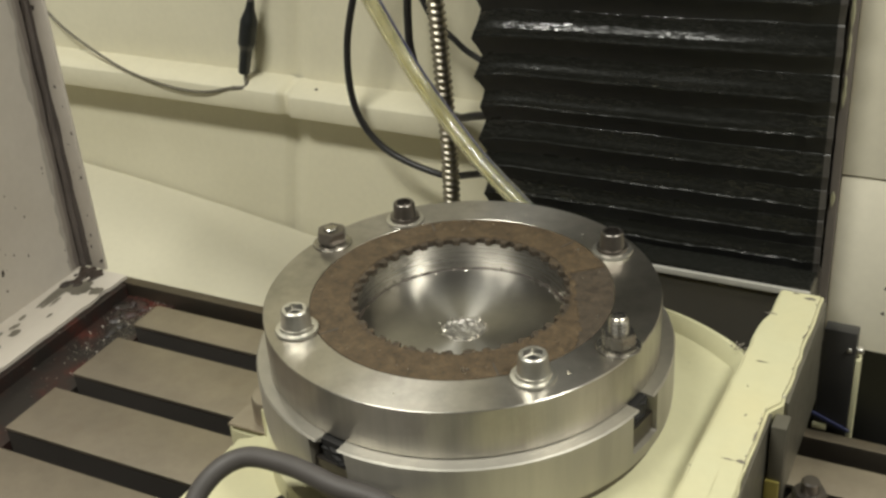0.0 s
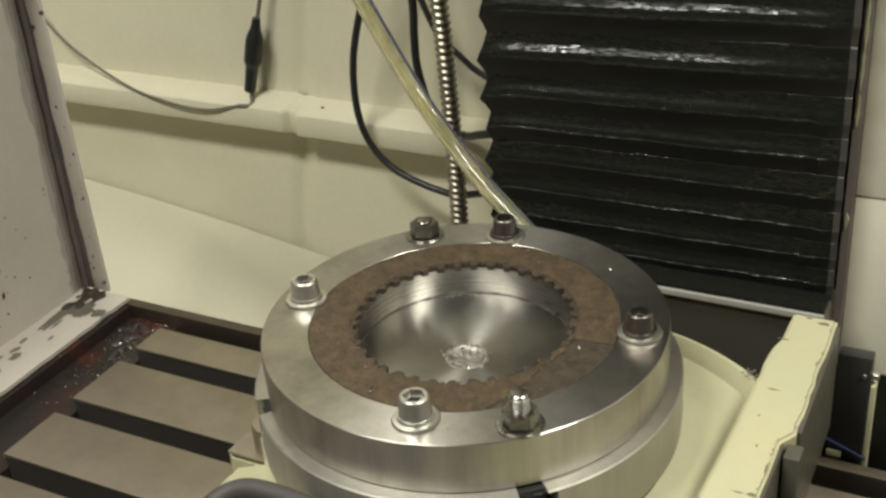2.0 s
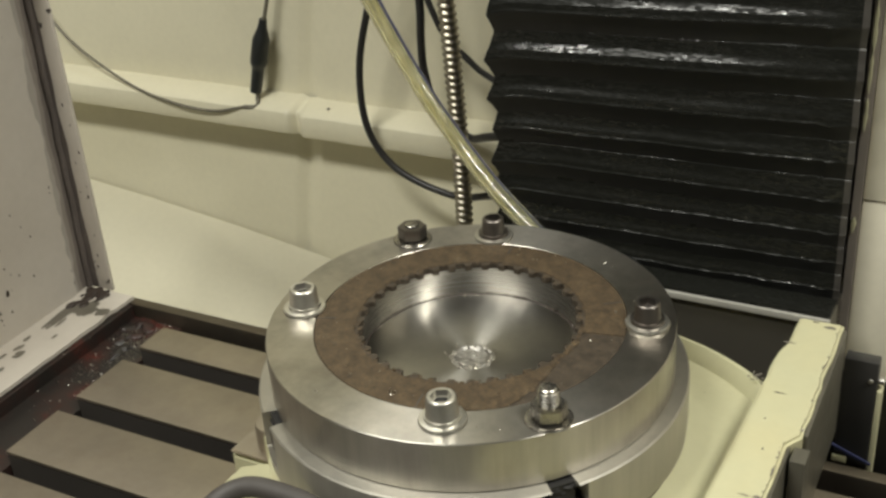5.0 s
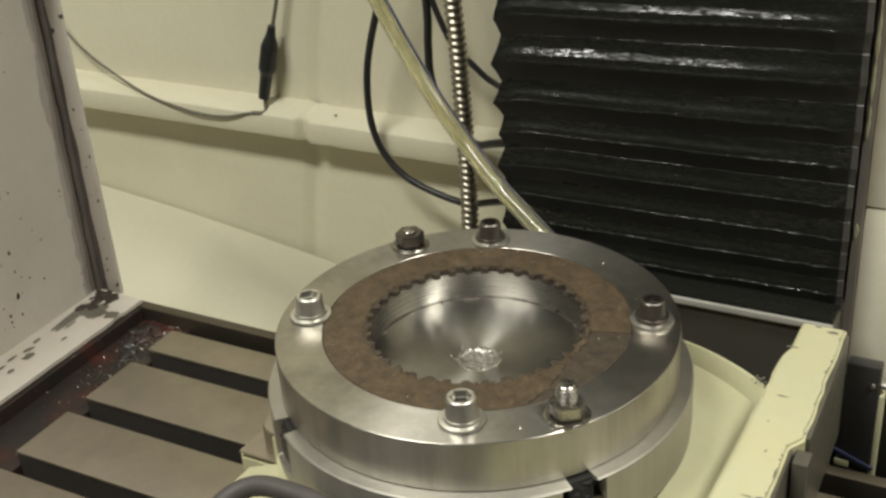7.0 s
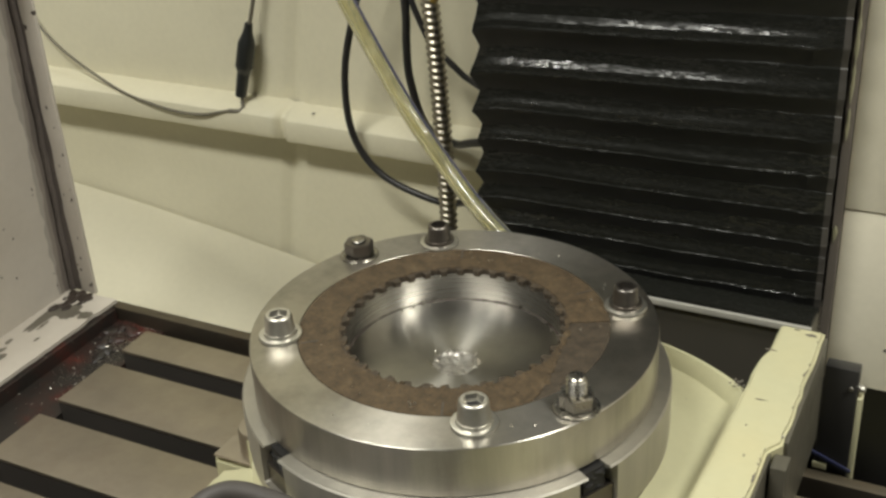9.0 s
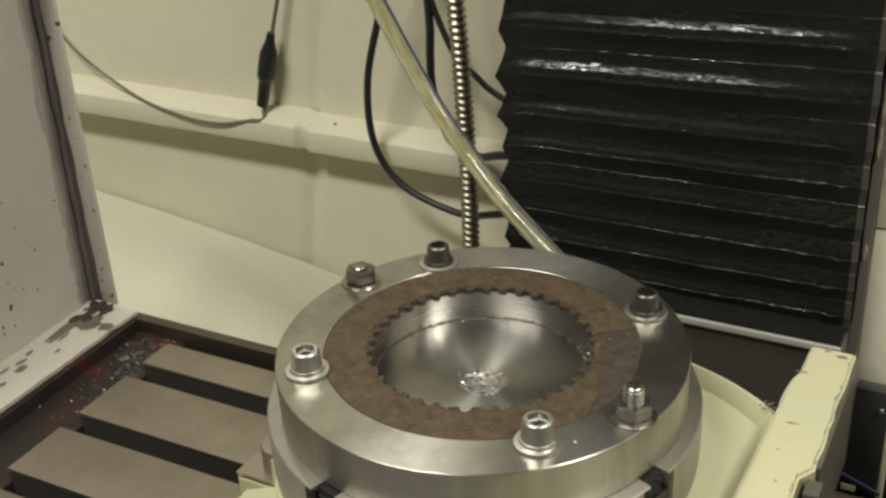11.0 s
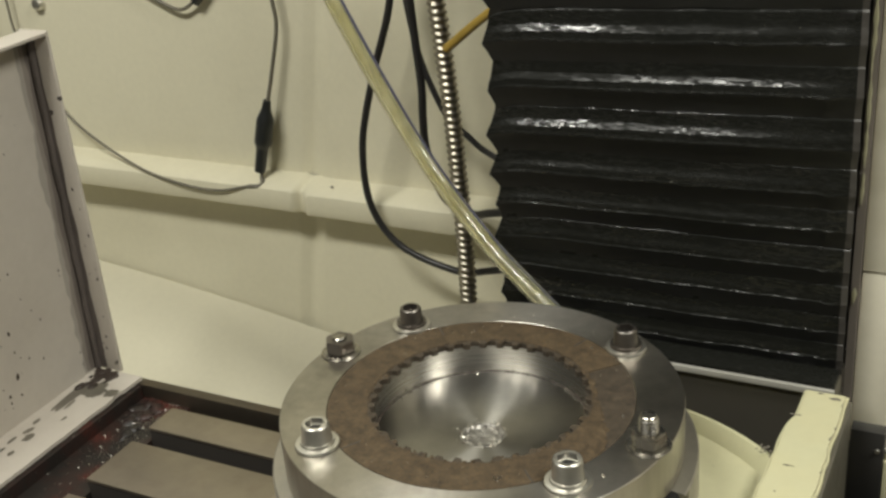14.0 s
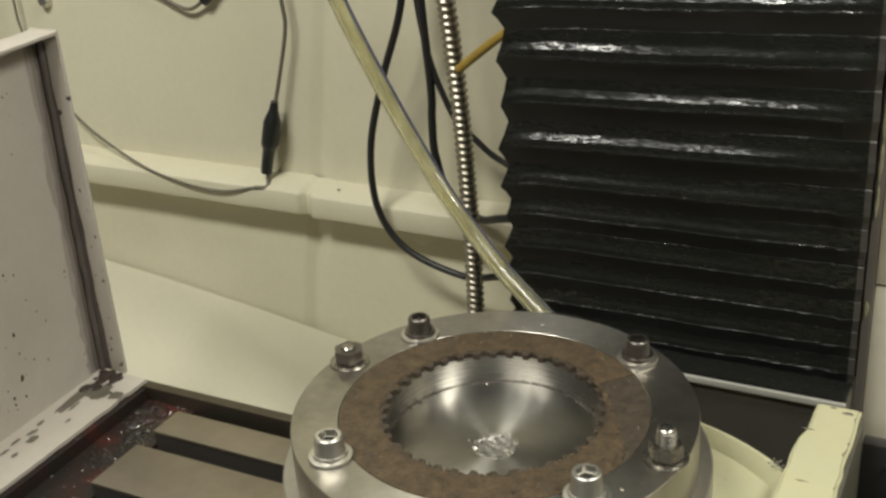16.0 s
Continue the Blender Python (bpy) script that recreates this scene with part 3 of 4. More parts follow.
part("end_flange", roughen(boxed(-0.4825, -0.4515, 0.1445, 0.1480, 0.0042, 0.3312, bevel=0.0009), 0.0002, 30), GUARD, guard)
part("top_flange", boxed(-0.4780, -0.4490, -0.42, 0.1443, 0.3280, 0.3312, bevel=0.0009), GUARD, guard)


def ragged_foot():
    edge = []
    for i in range(141):
        y = -0.42 + 0.5640 * i / 140
        w = 0.0010 * noise.noise(Vector((y * 60, 4.0, 0))) + 0.0008 * noise.noise(Vector((y * 210, 8.0, 0)))
        edge.append((-0.4266 + w - (0.0018 if 0.104 < y < 0.119 else 0.0), y))
    return prism([(-0.4825, 0.1440), (-0.4825, -0.42)] + edge, 0.0005, 0.0040)


part("foot_flange", ragged_foot(), GUARD, guard, "chipped foot flange")


def bead():
    bm = sweep(smooth_path([(-0.4765, 0.1425, z) for z in (0.006, 0.05, 0.1, 0.16, 0.22, 0.28, 0.326)], 12), 0.0030, 8)
    return lean(roughen(bm, 0.0012, 45))


def fold_shade_band(width, x, seed):
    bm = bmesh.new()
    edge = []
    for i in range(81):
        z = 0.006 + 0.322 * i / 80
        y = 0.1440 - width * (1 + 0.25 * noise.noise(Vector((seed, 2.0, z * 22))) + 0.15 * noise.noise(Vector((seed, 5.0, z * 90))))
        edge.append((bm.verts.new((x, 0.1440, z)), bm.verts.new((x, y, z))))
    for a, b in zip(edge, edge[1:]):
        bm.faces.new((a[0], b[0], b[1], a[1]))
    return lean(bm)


def smeared_sealant():
    """Sealant spread over the flange, torn along its free edge."""
    bm = bmesh.new()
    prev = None
    for i in range(111):
        z = 0.006 + 0.316 * i / 110
        x = -0.4800 + 0.0225 * (z - 0.0042)
        w = 0.0125 - 0.018 * z + 0.0016 * noise.noise(Vector((3.0, z * 30, 1))) + 0.0011 * noise.noise(Vector((7.0, z * 140, 1))) * max(0.0, 1 - z / 0.16)
        row = [bm.verts.new((x, 0.1432, z)), bm.verts.new((x + 0.6 * w, 0.1438, z)), bm.verts.new((x + w, 0.1444, z))]
        if prev:
            for j in range(2):
                bm.faces.new((prev[j], row[j], row[j + 1], prev[j + 1]))
        prev = row
    bmesh.ops.recalc_face_normals(bm, faces=bm.faces)
    return bm


# Three graded strips paint the corner's soft shade, with grime, onto the sheet.
part("fold_shade_band", fold_shade_band(0.0175, -0.47938, 1.0), FOLD_SHADE, guard, "faint shade and grime along the fold")
part("fold_shade_band", fold_shade_band(0.0130, -0.47933, 4.0), BROWN_AND_SHADE, guard, "brown shade and grime along the fold")
part("fold_shade_band", fold_shade_band(0.0085, -0.47928, 7.0), STAIN_AND_SHADE, guard, "dark shade and grime along the fold")
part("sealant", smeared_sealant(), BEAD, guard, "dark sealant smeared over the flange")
# The bead's dark brown also stands in for the corner's soft shade.
part("sealant_bead", bead(), BEAD, guard, "grimy sealant bead, corner shade in its dark colour")


part("corner_weld", lumps([(-0.4745 + rng.uniform(0, 0.024), 0.141 - abs(rng.gauss(0, 0.018)), 0.0042, rng.uniform(0.0015, 0.0042)) for _ in range(30)], 0.0012), GRIME, guard, "dirty weld in the corner")["kind"] = "stuff"


def bare_patch(cx, cy, rx, ry, seed):
    bm = bmesh.new()
    n = 18
    pts = []
    for i in range(n):
        a = 2 * math.pi * i / n
        k = 1 + 0.55 * noise.noise(Vector((1.7 * math.cos(a), 1.7 * math.sin(a), seed)))
        pts.append((cx + rx * k * math.cos(a), cy + ry * k * math.sin(a)))
    bm.faces.new([bm.verts.new((x, y, 0.00412 + 0.000012 * seed)) for x, y in pts])
    return bm


PATCHES = ((-0.4655, 0.1020, 0.0065, 0.030), (-0.455, 0.112, 0.009, 0.014), (-0.4475, 0.108, 0.006, 0.008), (-0.4345, 0.1110, 0.0075, 0.0060), (-0.463, 0.075, 0.002, 0.006), (-0.458, 0.083, 0.0017, 0.008), (-0.467, 0.050, 0.0022, 0.005), (-0.463, 0.036, 0.0030, 0.005),
           (-0.455, 0.028, 0.0042, 0.006), (-0.466, 0.020, 0.0017, 0.007), (-0.452, 0.004, 0.0022, 0.004), (-0.463, 0.003, 0.002, 0.005), (-0.450, 0.112, 0.003, 0.007), (-0.446, 0.062, 0.0013, 0.004))
for k, (cx, cy, rx, ry) in enumerate(PATCHES):
    part("bare_patch", bare_patch(cx, cy, rx, ry, 3.3 * k), BARE, guard, "bare grey patch where paint flaked off")


def speck(y, z, r, seed):
    bm = bmesh.new()
    pts = []
    for i in range(10):
        a = 2 * math.pi * i / 10
        k = 1 + 0.6 * noise.noise(Vector((1.9 * math.cos(a), 1.9 * math.sin(a), seed)))
        pts.append((y + 0.7 * r * k * math.cos(a), z + 1.1 * r * k * math.sin(a)))
    bm.faces.new([bm.verts.new((-0.4791, yy, zz)) for yy, zz in pts])
    return lean(bm)


for k in range(46):
    z = 0.015 + 0.14 * rng.random() ** 1.4
    part("paint_chip", speck(rng.uniform(-0.06, 0.128), z, rng.uniform(0.0006, 0.0021) * (1.3 if rng.random() < 0.2 else 0.8), k * 1.37), GRIME, guard)
for k in range(14):
    z = 0.01 + 0.2 * rng.random() ** 2
    bm = speck(rng.uniform(-0.466, -0.4535), z, rng.uniform(0.0007, 0.0019), k * 2.1)
    for v in bm.verts:
        v.co = Vector((v.co.y, 0.1443, v.co.z))
    part("paint_chip", bm, GRIME, guard)

# ---- rotary table body ----
body = empty("rotary_table_base", pose(0, 0, 0), "cream enamelled cast rotary table base with chipped edges", "rotary table")
part("drum", lathe([(0, 0.0), (0.1345, 0.0), (0.1345, 0.072), (0.120, 0.082), (0.120, 0.088), (0, 0.088)], 96, closed=False), CREAM, body)


def deck():
    """The cast apron from the drum out to the side flange, with a raised lip at the back."""
    bm = bmesh.new()
    n, k = 60, 10
    rows = []
    for i in range(n + 1):
        a = radians(-80 + 150 * i / n)
        deg = math.degrees(a)
        out = 0.190 - 0.0009 * (deg - 34) if deg > 20 else 0.2
        if math.cos(a) > 0:
            out = min(out, 0.164 / math.cos(a))
        row = []
        for j in range(k + 1):
            v = j / k
            r = 0.118 + (out - 0.118) * v
            lip = max(0.0, min(1.0, (v - 0.935) / 0.03)) if deg > 30 else 0.0
            z = 0.084 - 0.014 * math.sin(math.pi * 0.60 * v) + 0.0105 * lip * lip * (3 - 2 * lip)
            row.append(bm.verts.new((r * math.cos(a), r * math.sin(a), z)))
        r = out + 0.004
        row.append(bm.verts.new((r * math.cos(a), r * math.sin(a), row[-1].co.z - 0.001)))
        row.append(bm.verts.new((r * math.cos(a), r * math.sin(a), 0.0)))
        rows.append(row)
    for a, b in zip(rows, rows[1:]):
        for j in range(len(a) - 1):
            bm.faces.new((a[j], a[j + 1], b[j + 1], b[j]))
    bmesh.ops.recalc_face_normals(bm, faces=bm.faces)
    return bm


part("apron", deck(), OILED, body, "oil-filmed cream cast apron", angle=50)


def side_flange():
    n = 40
    left, right = [], []
    for i in range(n + 1):
        y = -0.265 + 0.451 * i / n
        w = 0.0012 * noise.noise(Vector((y * 45, 3, 0))) + 0.0008 * noise.noise(Vector((y * 160, 7, 0)))
        left.append((0.1558 + 0.025 * max(0, y + 0.04) + 0.0030 * max(0, min(1, (y - 0.140) / 0.008)) + w, y))
        right.append((0.1945 + w * 1.6 - 0.0065 * max(0, min(1, (0.050 - y) / 0.004)), y))
    return prism(left[::-1] + right, 0.0, 0.090, 0.0)


fl = side_flange()
bmesh.ops.bevel(fl, geom=[e for e in fl.edges if all(v.co.z > 0.08 for v in e.verts)], offset=0.002, segments=3, affect="EDGES")
part("side_flange", fl, CREAM, body, "chipped cream flange")


def worn_edge(y0, y1, xe, side):
    """A thin ragged strip of bare metal along an edge of the flange."""
    bm = bmesh.new()
    n = int((y1 - y0) / 0.0006)
    prev = None
    for i in range(n + 1):
        y = y0 + (y1 - y0) * i / n
        edge_x = xe + 1.6 * (0.0012 * noise.noise(Vector((y * 45, 3, 0))) + 0.0008 * noise.noise(Vector((y * 160, 7, 0)))) * (1 if side > 0 else 0.6)
        w = max(0.0, 0.0016 * noise.noise(Vector((y * 120, 1.3, side))) + 0.0011 * noise.noise(Vector((y * 420, 9.1, side))) - 0.00022) * 1.7
        pair = (bm.verts.new((edge_x - side * 0.0016, y, 0.09012)), bm.verts.new((edge_x - side * (0.00165 + w), y, 0.09012)))
        if prev:
            bm.faces.new((prev[0], pair[0], pair[1], prev[1]))
        prev = pair
    bmesh.ops.recalc_face_normals(bm, faces=bm.faces)
    return bm


part("worn_edge", worn_edge(0.055, 0.184, 0.1945, 1), BARE, body, "bare ragged edge where paint wore off")
part("worn_edge", worn_edge(-0.26, 0.043, 0.1880, 1), BARE, body, "bare ragged edge where paint wore off")
for k in range(9):
    bm = bare_patch(0.1547 + rng.gauss(0, 0.0035), 0.1109 + rng.gauss(0, 0.0045), rng.uniform(0.0006, 0.0018), rng.uniform(0.0006, 0.0020), 1.9 * k)
    for v in bm.verts:
        v.co.z = 0.0838
    part("bare_chip", bm, BARE, body)
for k, (x, y, a, c) in enumerate(((0.187, 0.178, 0.0045, 0.0016), (0.176, 0.182, 0.0025, 0.001), (0.165, 0.150, 0.005, 0.0008), (0.172, 0.090, 0.004, 0.0007), (0.1840, -0.0145, 0.0030, 0.0016), (0.1765, -0.0150, 0.0040, 0.0006), (0.170, 0.060, 0.0008, 0.0008), (0.176, 0.030, 0.0008, 0.0012))):
    bm = bare_patch(x, y, a, c, 5.1 * k)
    for v in bm.verts:
        v.co.z = 0.09015
    part("bare_chip", bm, BARE, body)
part("flange_face", boxed(0.1935, 0.1972, 0.056, 0.184, 0.0, 0.0865, bevel=0.0008), FACE, body, "olive-grey machined flange face")
part("flange_face", boxed(0.1870, 0.1900, -0.26, 0.043, 0.0, 0.0865, bevel=0.0008), FACE, body, "olive-grey machined flange face")
part("worm_housing", prism([(-0.149, -0.165), (-0.070, -0.190), (-0.060, -0.080), (-0.128, -0.050), (-0.149, -0.064)], 0.0, 0.050, 0.006), CREAM, body)
part("pad", roughen(prism([(0.1735, -0.10), (0.1872, -0.10), (0.1878, -0.0215), (0.1840, -0.0190), (0.1770, -0.0225), (0.1740, -0.0290)], 0.0895, 0.0915, 0.0008), 0.0006, 90), CREAM, body, "raised pad on the flange")
part("oil_seal", lathe([(0.1195, 0.080), (0.1285, 0.080), (0.1285, 0.0875), (0.1195, 0.0875)], 96), DARK_STEEL, body, "dark gap ring")


# hold-down clamps of the base
def hex_prism(r, z0, z1, a0=0.0):
    return prism([(r * math.cos(radians(60 * i + a0)), r * math.sin(radians(60 * i + a0))) for i in range(6)], z0, z1, min(0.0007, r * 0.1))


def hold_down(m, label):
    th = empty("hold_down_bolt", m, label, "clamp bolt", "bolts holding the rotary table")
    part("washer", lathe([(0.006, 0), (0.0145, 0), (0.0145, 0.0028), (0.006, 0.0028)], 32), DARK_STEEL, th)
    part("nut", hex_prism(0.0112, 0.0030, 0.0150), DARK_STEEL, th)
    part("stud", lathe([(0, 0.015), (0.0058, 0.015), (0.0058, 0.0225), (0.005, 0.0235), (0, 0.0235)], 24, closed=False), BOLT_DARK, th)
    return th


stud = hold_down(pose(0.217, 0.046, 0.0), "dark oily hold-down stud and nut on a thick spacer")
for ob in stud.children:
    ob.matrix_basis = pose(0, 0, 0.0150)
part("spacer", lathe([(0.006, 0.0002), (0.0130, 0.0002), (0.0134, 0.0008), (0.0134, 0.0146), (0.0130, 0.0149), (0.006, 0.0149)], 32), DARK_STEEL, stud, "dark steel spacer")
oily = hold_down(pose(-0.0664, -0.1045, 0.0502), "black oily nut and stud under the hose")
part("sludge", lumps([(rng.uniform(-0.016, 0.016), rng.uniform(-0.014, 0.014), 0.001, rng.uniform(0.0015, 0.0040)) for _ in range(16)], 0.0010), SLUDGE_AND_SHADE, oily, "black oily sludge round the nut")
clamp = empty("strap_clamp", pose(0, 0, 0), "stepped steel strap clamp gripping the base flange", "clamp")
part("strap", boxed(0.1915, 0.2012, 0.0310, 0.0460, 0.0, 0.0850, bevel=0.0012), FACE, clamp)
part("tag", boxed(0.1910, 0.1998, 0.0286, 0.0308, 0.0, 0.0440, bevel=0.0005), OCHRE, clamp, "ochre paint-marked lug")
thing("notch_chips", flakes(46, lambda: (0.1905 + rng.gauss(0, 0.0016), 0.0520 + rng.gauss(0, 0.0035), 0.0868 + rng.uniform(0, 0.002)), 0.0007), CHIP, "metal chips and grime packed in the flange notch", "metal chips", kind="stuff", smooth=False)
lug = empty("clamp_lug", pose(-0.154, -0.026, 0.0), "steel clamp lug with washer beside the base", "clamp", "bolts holding the rotary table")
part("block", prism([(-0.020, -0.016), (0.024, -0.016), (0.024, 0.018), (-0.012, 0.018), (-0.020, 0.008)], 0.0, 0.034, 0.003), CREAM, lug, "worn cream lug")
part("cap", roughen(prism([(-0.0195, -0.0155), (0.0235, -0.0155), (0.0235, 0.0175), (-0.0118, 0.0175), (-0.0195, 0.0078)], 0.0341, 0.0362, 0.0006), 0.0006, 80), SLAT, lug, "bare worn top")
part("bush", lathe([(0.0, 0.0), (0.0155, 0.0), (0.0155, 0.0165), (0.0145, 0.0185), (0.0, 0.0190)], 40, closed=False), SLAT, lug, "round steel bush", pose(0.008, 0.006, 0.0363))

thing("shim_plate", boxed(-0.1272, -0.1238, -0.0585, -0.0570, 0.0, 0.0730, bevel=0.0003), CREAM, "thin cream painted shim plate standing beside the base", "shim")

# black block behind the table
blk = empty("limit_block", pose(0, 0, 0), "black painted steel stop block behind the table", "stop block")
part("block", boxed(0.1955, 0.2195, 0.200, 0.212, -0.15, 0.0540, bevel=0.0015), BLACK_PAINT, blk)
part("cheek", boxed(0.2197, 0.2235, 0.201, 0.211, -0.15, 0.0300, bevel=0.0010), OILED, blk, "pale painted cheek plate")
part("fitting", lathe([(0, 0), (0.0032, 0), (0.0032, 0.0035), (0.0020, 0.0046), (0, 0.0046)], 16, closed=False), BOLT_BRIGHT, blk, "small bright fitting", pose(0.2200, 0.206, 0.0365, 0, 90, 0))
part("screw", lathe([(0, 0), (0.0020, 0), (0.0016, 0.0014), (0, 0.0016)], 14, closed=False), BOLT_BRIGHT, blk, "small bright screw", pose(0.2150, 0.1999, 0.0385, 90, 0, 0))
part("label_plate", boxed(0.1945, 0.2050, 0.1975, 0.1992, -0.0365, -0.0310, bevel=0.0004), CREAM, blk, "pale plate")
part("tape", boxed(-0.0155, 0.0155, -0.0010, 0.0010, -0.0010, 0.0010), BLUE, blk, "blue strip", pose(0.2077, 0.1980, -0.0276, 0, 21, 0))

# ---- turntable with the clamped plate ----
turn = empty("rotary_turntable", pose(0, 0, 0), "round steel rotary table with bolted ring and rusty toothed plate", "rotary table")
RT = 0.160
NOTCHES = (-101.0, -12.0, 78.5, 168.5)


def faceplate(lo, hi):
    """The table's disc with its open slot ends at the rim."""
    bm = bmesh.new()
    n = 720
    prof = [(0.0108, 0.121), (0.0108, 0.1300), (0.0118, 0.1310), (0.0690, 0.1362), (0.1235, 0.1274), (0.1326, 0.1272), (0.1335, 0.1263), (0.1335, 0.1120), (0.1335, 0.0985), (0.1335, 0.0980), (0.1328, 0.0890), (0.1240, 0.0880)]
    prof = [(*q, j) for j, q in enumerate(prof)][lo:hi]
    rings = []

    def cut(a):
        return min(abs((a - c + 180) % 360 - 180) for c in NOTCHES)

    for i in range(n):
        deg = 360 * i / n
        a = radians(deg)
        d = cut(deg)
        row = []
        for r, z, j in prof:
            rr = r
            if d < 3.4 and j in (4, 5, 6, 7):
                rr = 0.108 + 0.0001 * j
            if d < 6.0 and j in (7, 8):
                rr = 0.1085
            row.append(bm.verts.new((rr * math.cos(a), rr * math.sin(a), z)))
        rings.append(row)
    k = len(prof)
    for i in range(n):
        p, q = rings[i], rings[(i + 1) % n]
        for j in range(k - 1):
            bm.faces.new((p[j], q[j], q[j + 1], p[j + 1]))
    bmesh.ops.recalc_face_normals(bm, faces=bm.faces)
    return bm


part("faceplate", faceplate(0, 5), TURNED, turn, "turned steel faceplate", angle=25)
part("slotted_rim", faceplate(4, 12), TURNED_SIDE, turn, "turned steel rim with open slot ends", angle=25)
part("hub_collar", roughen(lathe([(0.0110, 0.1307), (0.0136, 0.1311), (0.0134, 0.1316), (0.0126, 0.1318), (0.0114, 0.1317), (0.0108, 0.1313)], 96), 0.0009, 330), HUB, turn, "burred pitted collar")
part("corner_groove", roughen(lathe([(0.0676, 0.1360), (0.0688, 0.1362), (0.0690, 0.1368), (0.0686, 0.1367), (0.0680, 0.1363)], 200), 0.0006, 300), GRIME, turn, "grimy corner of the bore")
for c in NOTCHES:
    # Dark boxes fill each slot; their colour stands in for the hollow's shade.
    part("slot_fill", boxed(0.098, 0.1300, -0.0131, 0.0131, 0.0988, 0.1117), DARK_STEEL, turn, "dark slot fill for its oil and shade", pose(0, 0, 0, 0, 0, c))
    part("slot_fill", boxed(0.098, 0.1285, -0.0076, 0.0076, 0.1119, 0.1262), SLUDGE_AND_SHADE, turn, "dark slot fill for its oil and shade", pose(0, 0, 0, 0, 0, c))
    part("sludge", lumps([(0.1275 + rng.uniform(-0.001, 0.0006), rng.uniform(-0.0075, 0.0075), rng.uniform(0.112, 0.1240), rng.uniform(0.0018, 0.0030)) for _ in range(12)], 0.0012), SLUDGE_AND_SHADE, turn, "black oily sludge in the slot", pose(0, 0, 0, 0, 0, c))
part("centre_bore", roughen(lathe([(0.0107, 0.1314), (0.0104, 0.1306), (0.0090, 0.1300), (0.0072, 0.1302), (0.0054, 0.1298), (0.0036, 0.1300), (0.0018, 0.1296), (0.0, 0.1297)], 72, closed=False), 0.0006, 380), HUB, turn, "bore with bright burred lip")
part("clamp_ring", lathe([(0.0959, 0.1276), (0.1240, 0.1276), (0.1250, 0.1284), (0.1250, 0.1595), (0.1245, RT), (0.0961, RT), (0.0959, RT - 0.0002)], 192), RING_TOP, turn, "turned steel clamping ring", angle=25)
part("spacer", lathe([(0.0688, 0.1330), (0.0958, 0.1330), (0.0958, 0.1560), (0.0688, 0.1560)], 128), BORE, turn, "bored steel spacer", angle=25)


def toothed_plate():
    bm = bmesh.new()
    teeth, ro, z0, z1 = 38, 0.0957, 0.1562, 0.1597
    inner, outer = [], []
    r_tip, r_root = 0.0655, 0.0690
    for i in range(teeth):
        for u, r in ((0.0, r_root), (0.22, r_root), (0.34, r_tip), (0.66, r_tip), (0.78, r_root)):
            a = 2 * math.pi * (i + u) / teeth
            inner.append((r, a))
    top, bot, topo, boto = [], [], [], []
    for r, a in inner:
        w = 0.0013 * noise.noise(Vector((9 * math.cos(a), 9 * math.sin(a), 0))) + 0.0014 * noise.noise(Vector((31 * math.cos(a), 31 * math.sin(a), 0)))
        c, s = math.cos(a), math.sin(a)
        top.append(bm.verts.new(((r + w) * c, (r + w) * s, z1)))
        bot.append(bm.verts.new(((r + w) * c, (r + w) * s, z0)))
        topo.append(bm.verts.new((ro * c, ro * s, z1)))
        boto.append(bm.verts.new((ro * c, ro * s, z0)))
    n = len(inner)
    for i in range(n):
        k = (i + 1) % n
        bm.faces.new((top[i], topo[i], topo[k], top[k]))
        bm.faces.new((bot[i], bot[k], boto[k], boto[i]))
        bm.faces.new((top[i], top[k], bot[k], bot[i]))
        bm.faces.new((topo[i], boto[i], boto[k], topo[k]))
    bmesh.ops.recalc_face_normals(bm, faces=bm.faces)
    return bm


plate = part("toothed_plate", toothed_plate(), WORN, turn, "brown friction plate with inner teeth", smooth=False)


def lining():
    """The rusty friction lining, worn away on one side."""
    bm = bmesh.new()
    n = 380
    rows = []
    for i in range(n):
        deg = 360 * i / n
        d = (deg + 180) % 360 - 180
        a = radians(deg)
        out = 0.0955
        if -21 < d < 38:
            out = max(0.0705, 0.0955 - 0.00105 * (d + 21) + 0.0000085 * (d + 21) ** 2)
        w = 0.0007 * noise.noise(Vector((60 * math.cos(a), 60 * math.sin(a), 2)))
        if d < -21 or d > 38:
            w = 0.0
        inn = 0.0702 + 0.0006 * noise.noise(Vector((30 * math.cos(a), 30 * math.sin(a), 5)))
        row = []
        for r, z in ((inn, 0.1596), (inn + 0.0003, 0.1602), (max(out + w - 0.0003, inn + 0.0004), 0.1602), (max(out + w, inn + 0.0006), 0.1596)):
            row.append(bm.verts.new((r * math.cos(a), r * math.sin(a), z)))
        rows.append(row)
    for i in range(n):
        p, q = rows[i], rows[(i + 1) % n]
        for j in range(3):
            bm.faces.new((p[j], q[j], q[j + 1], p[j + 1]))
    bmesh.ops.recalc_face_normals(bm, faces=bm.faces)
    return bm


part("lining", lining(), RUST, plate, "rusty worn lining")


def lining_edge(d):
    return max(0.0705, 0.0955 - 0.00105 * (d + 21) + 0.0000085 * (d + 21) ** 2)


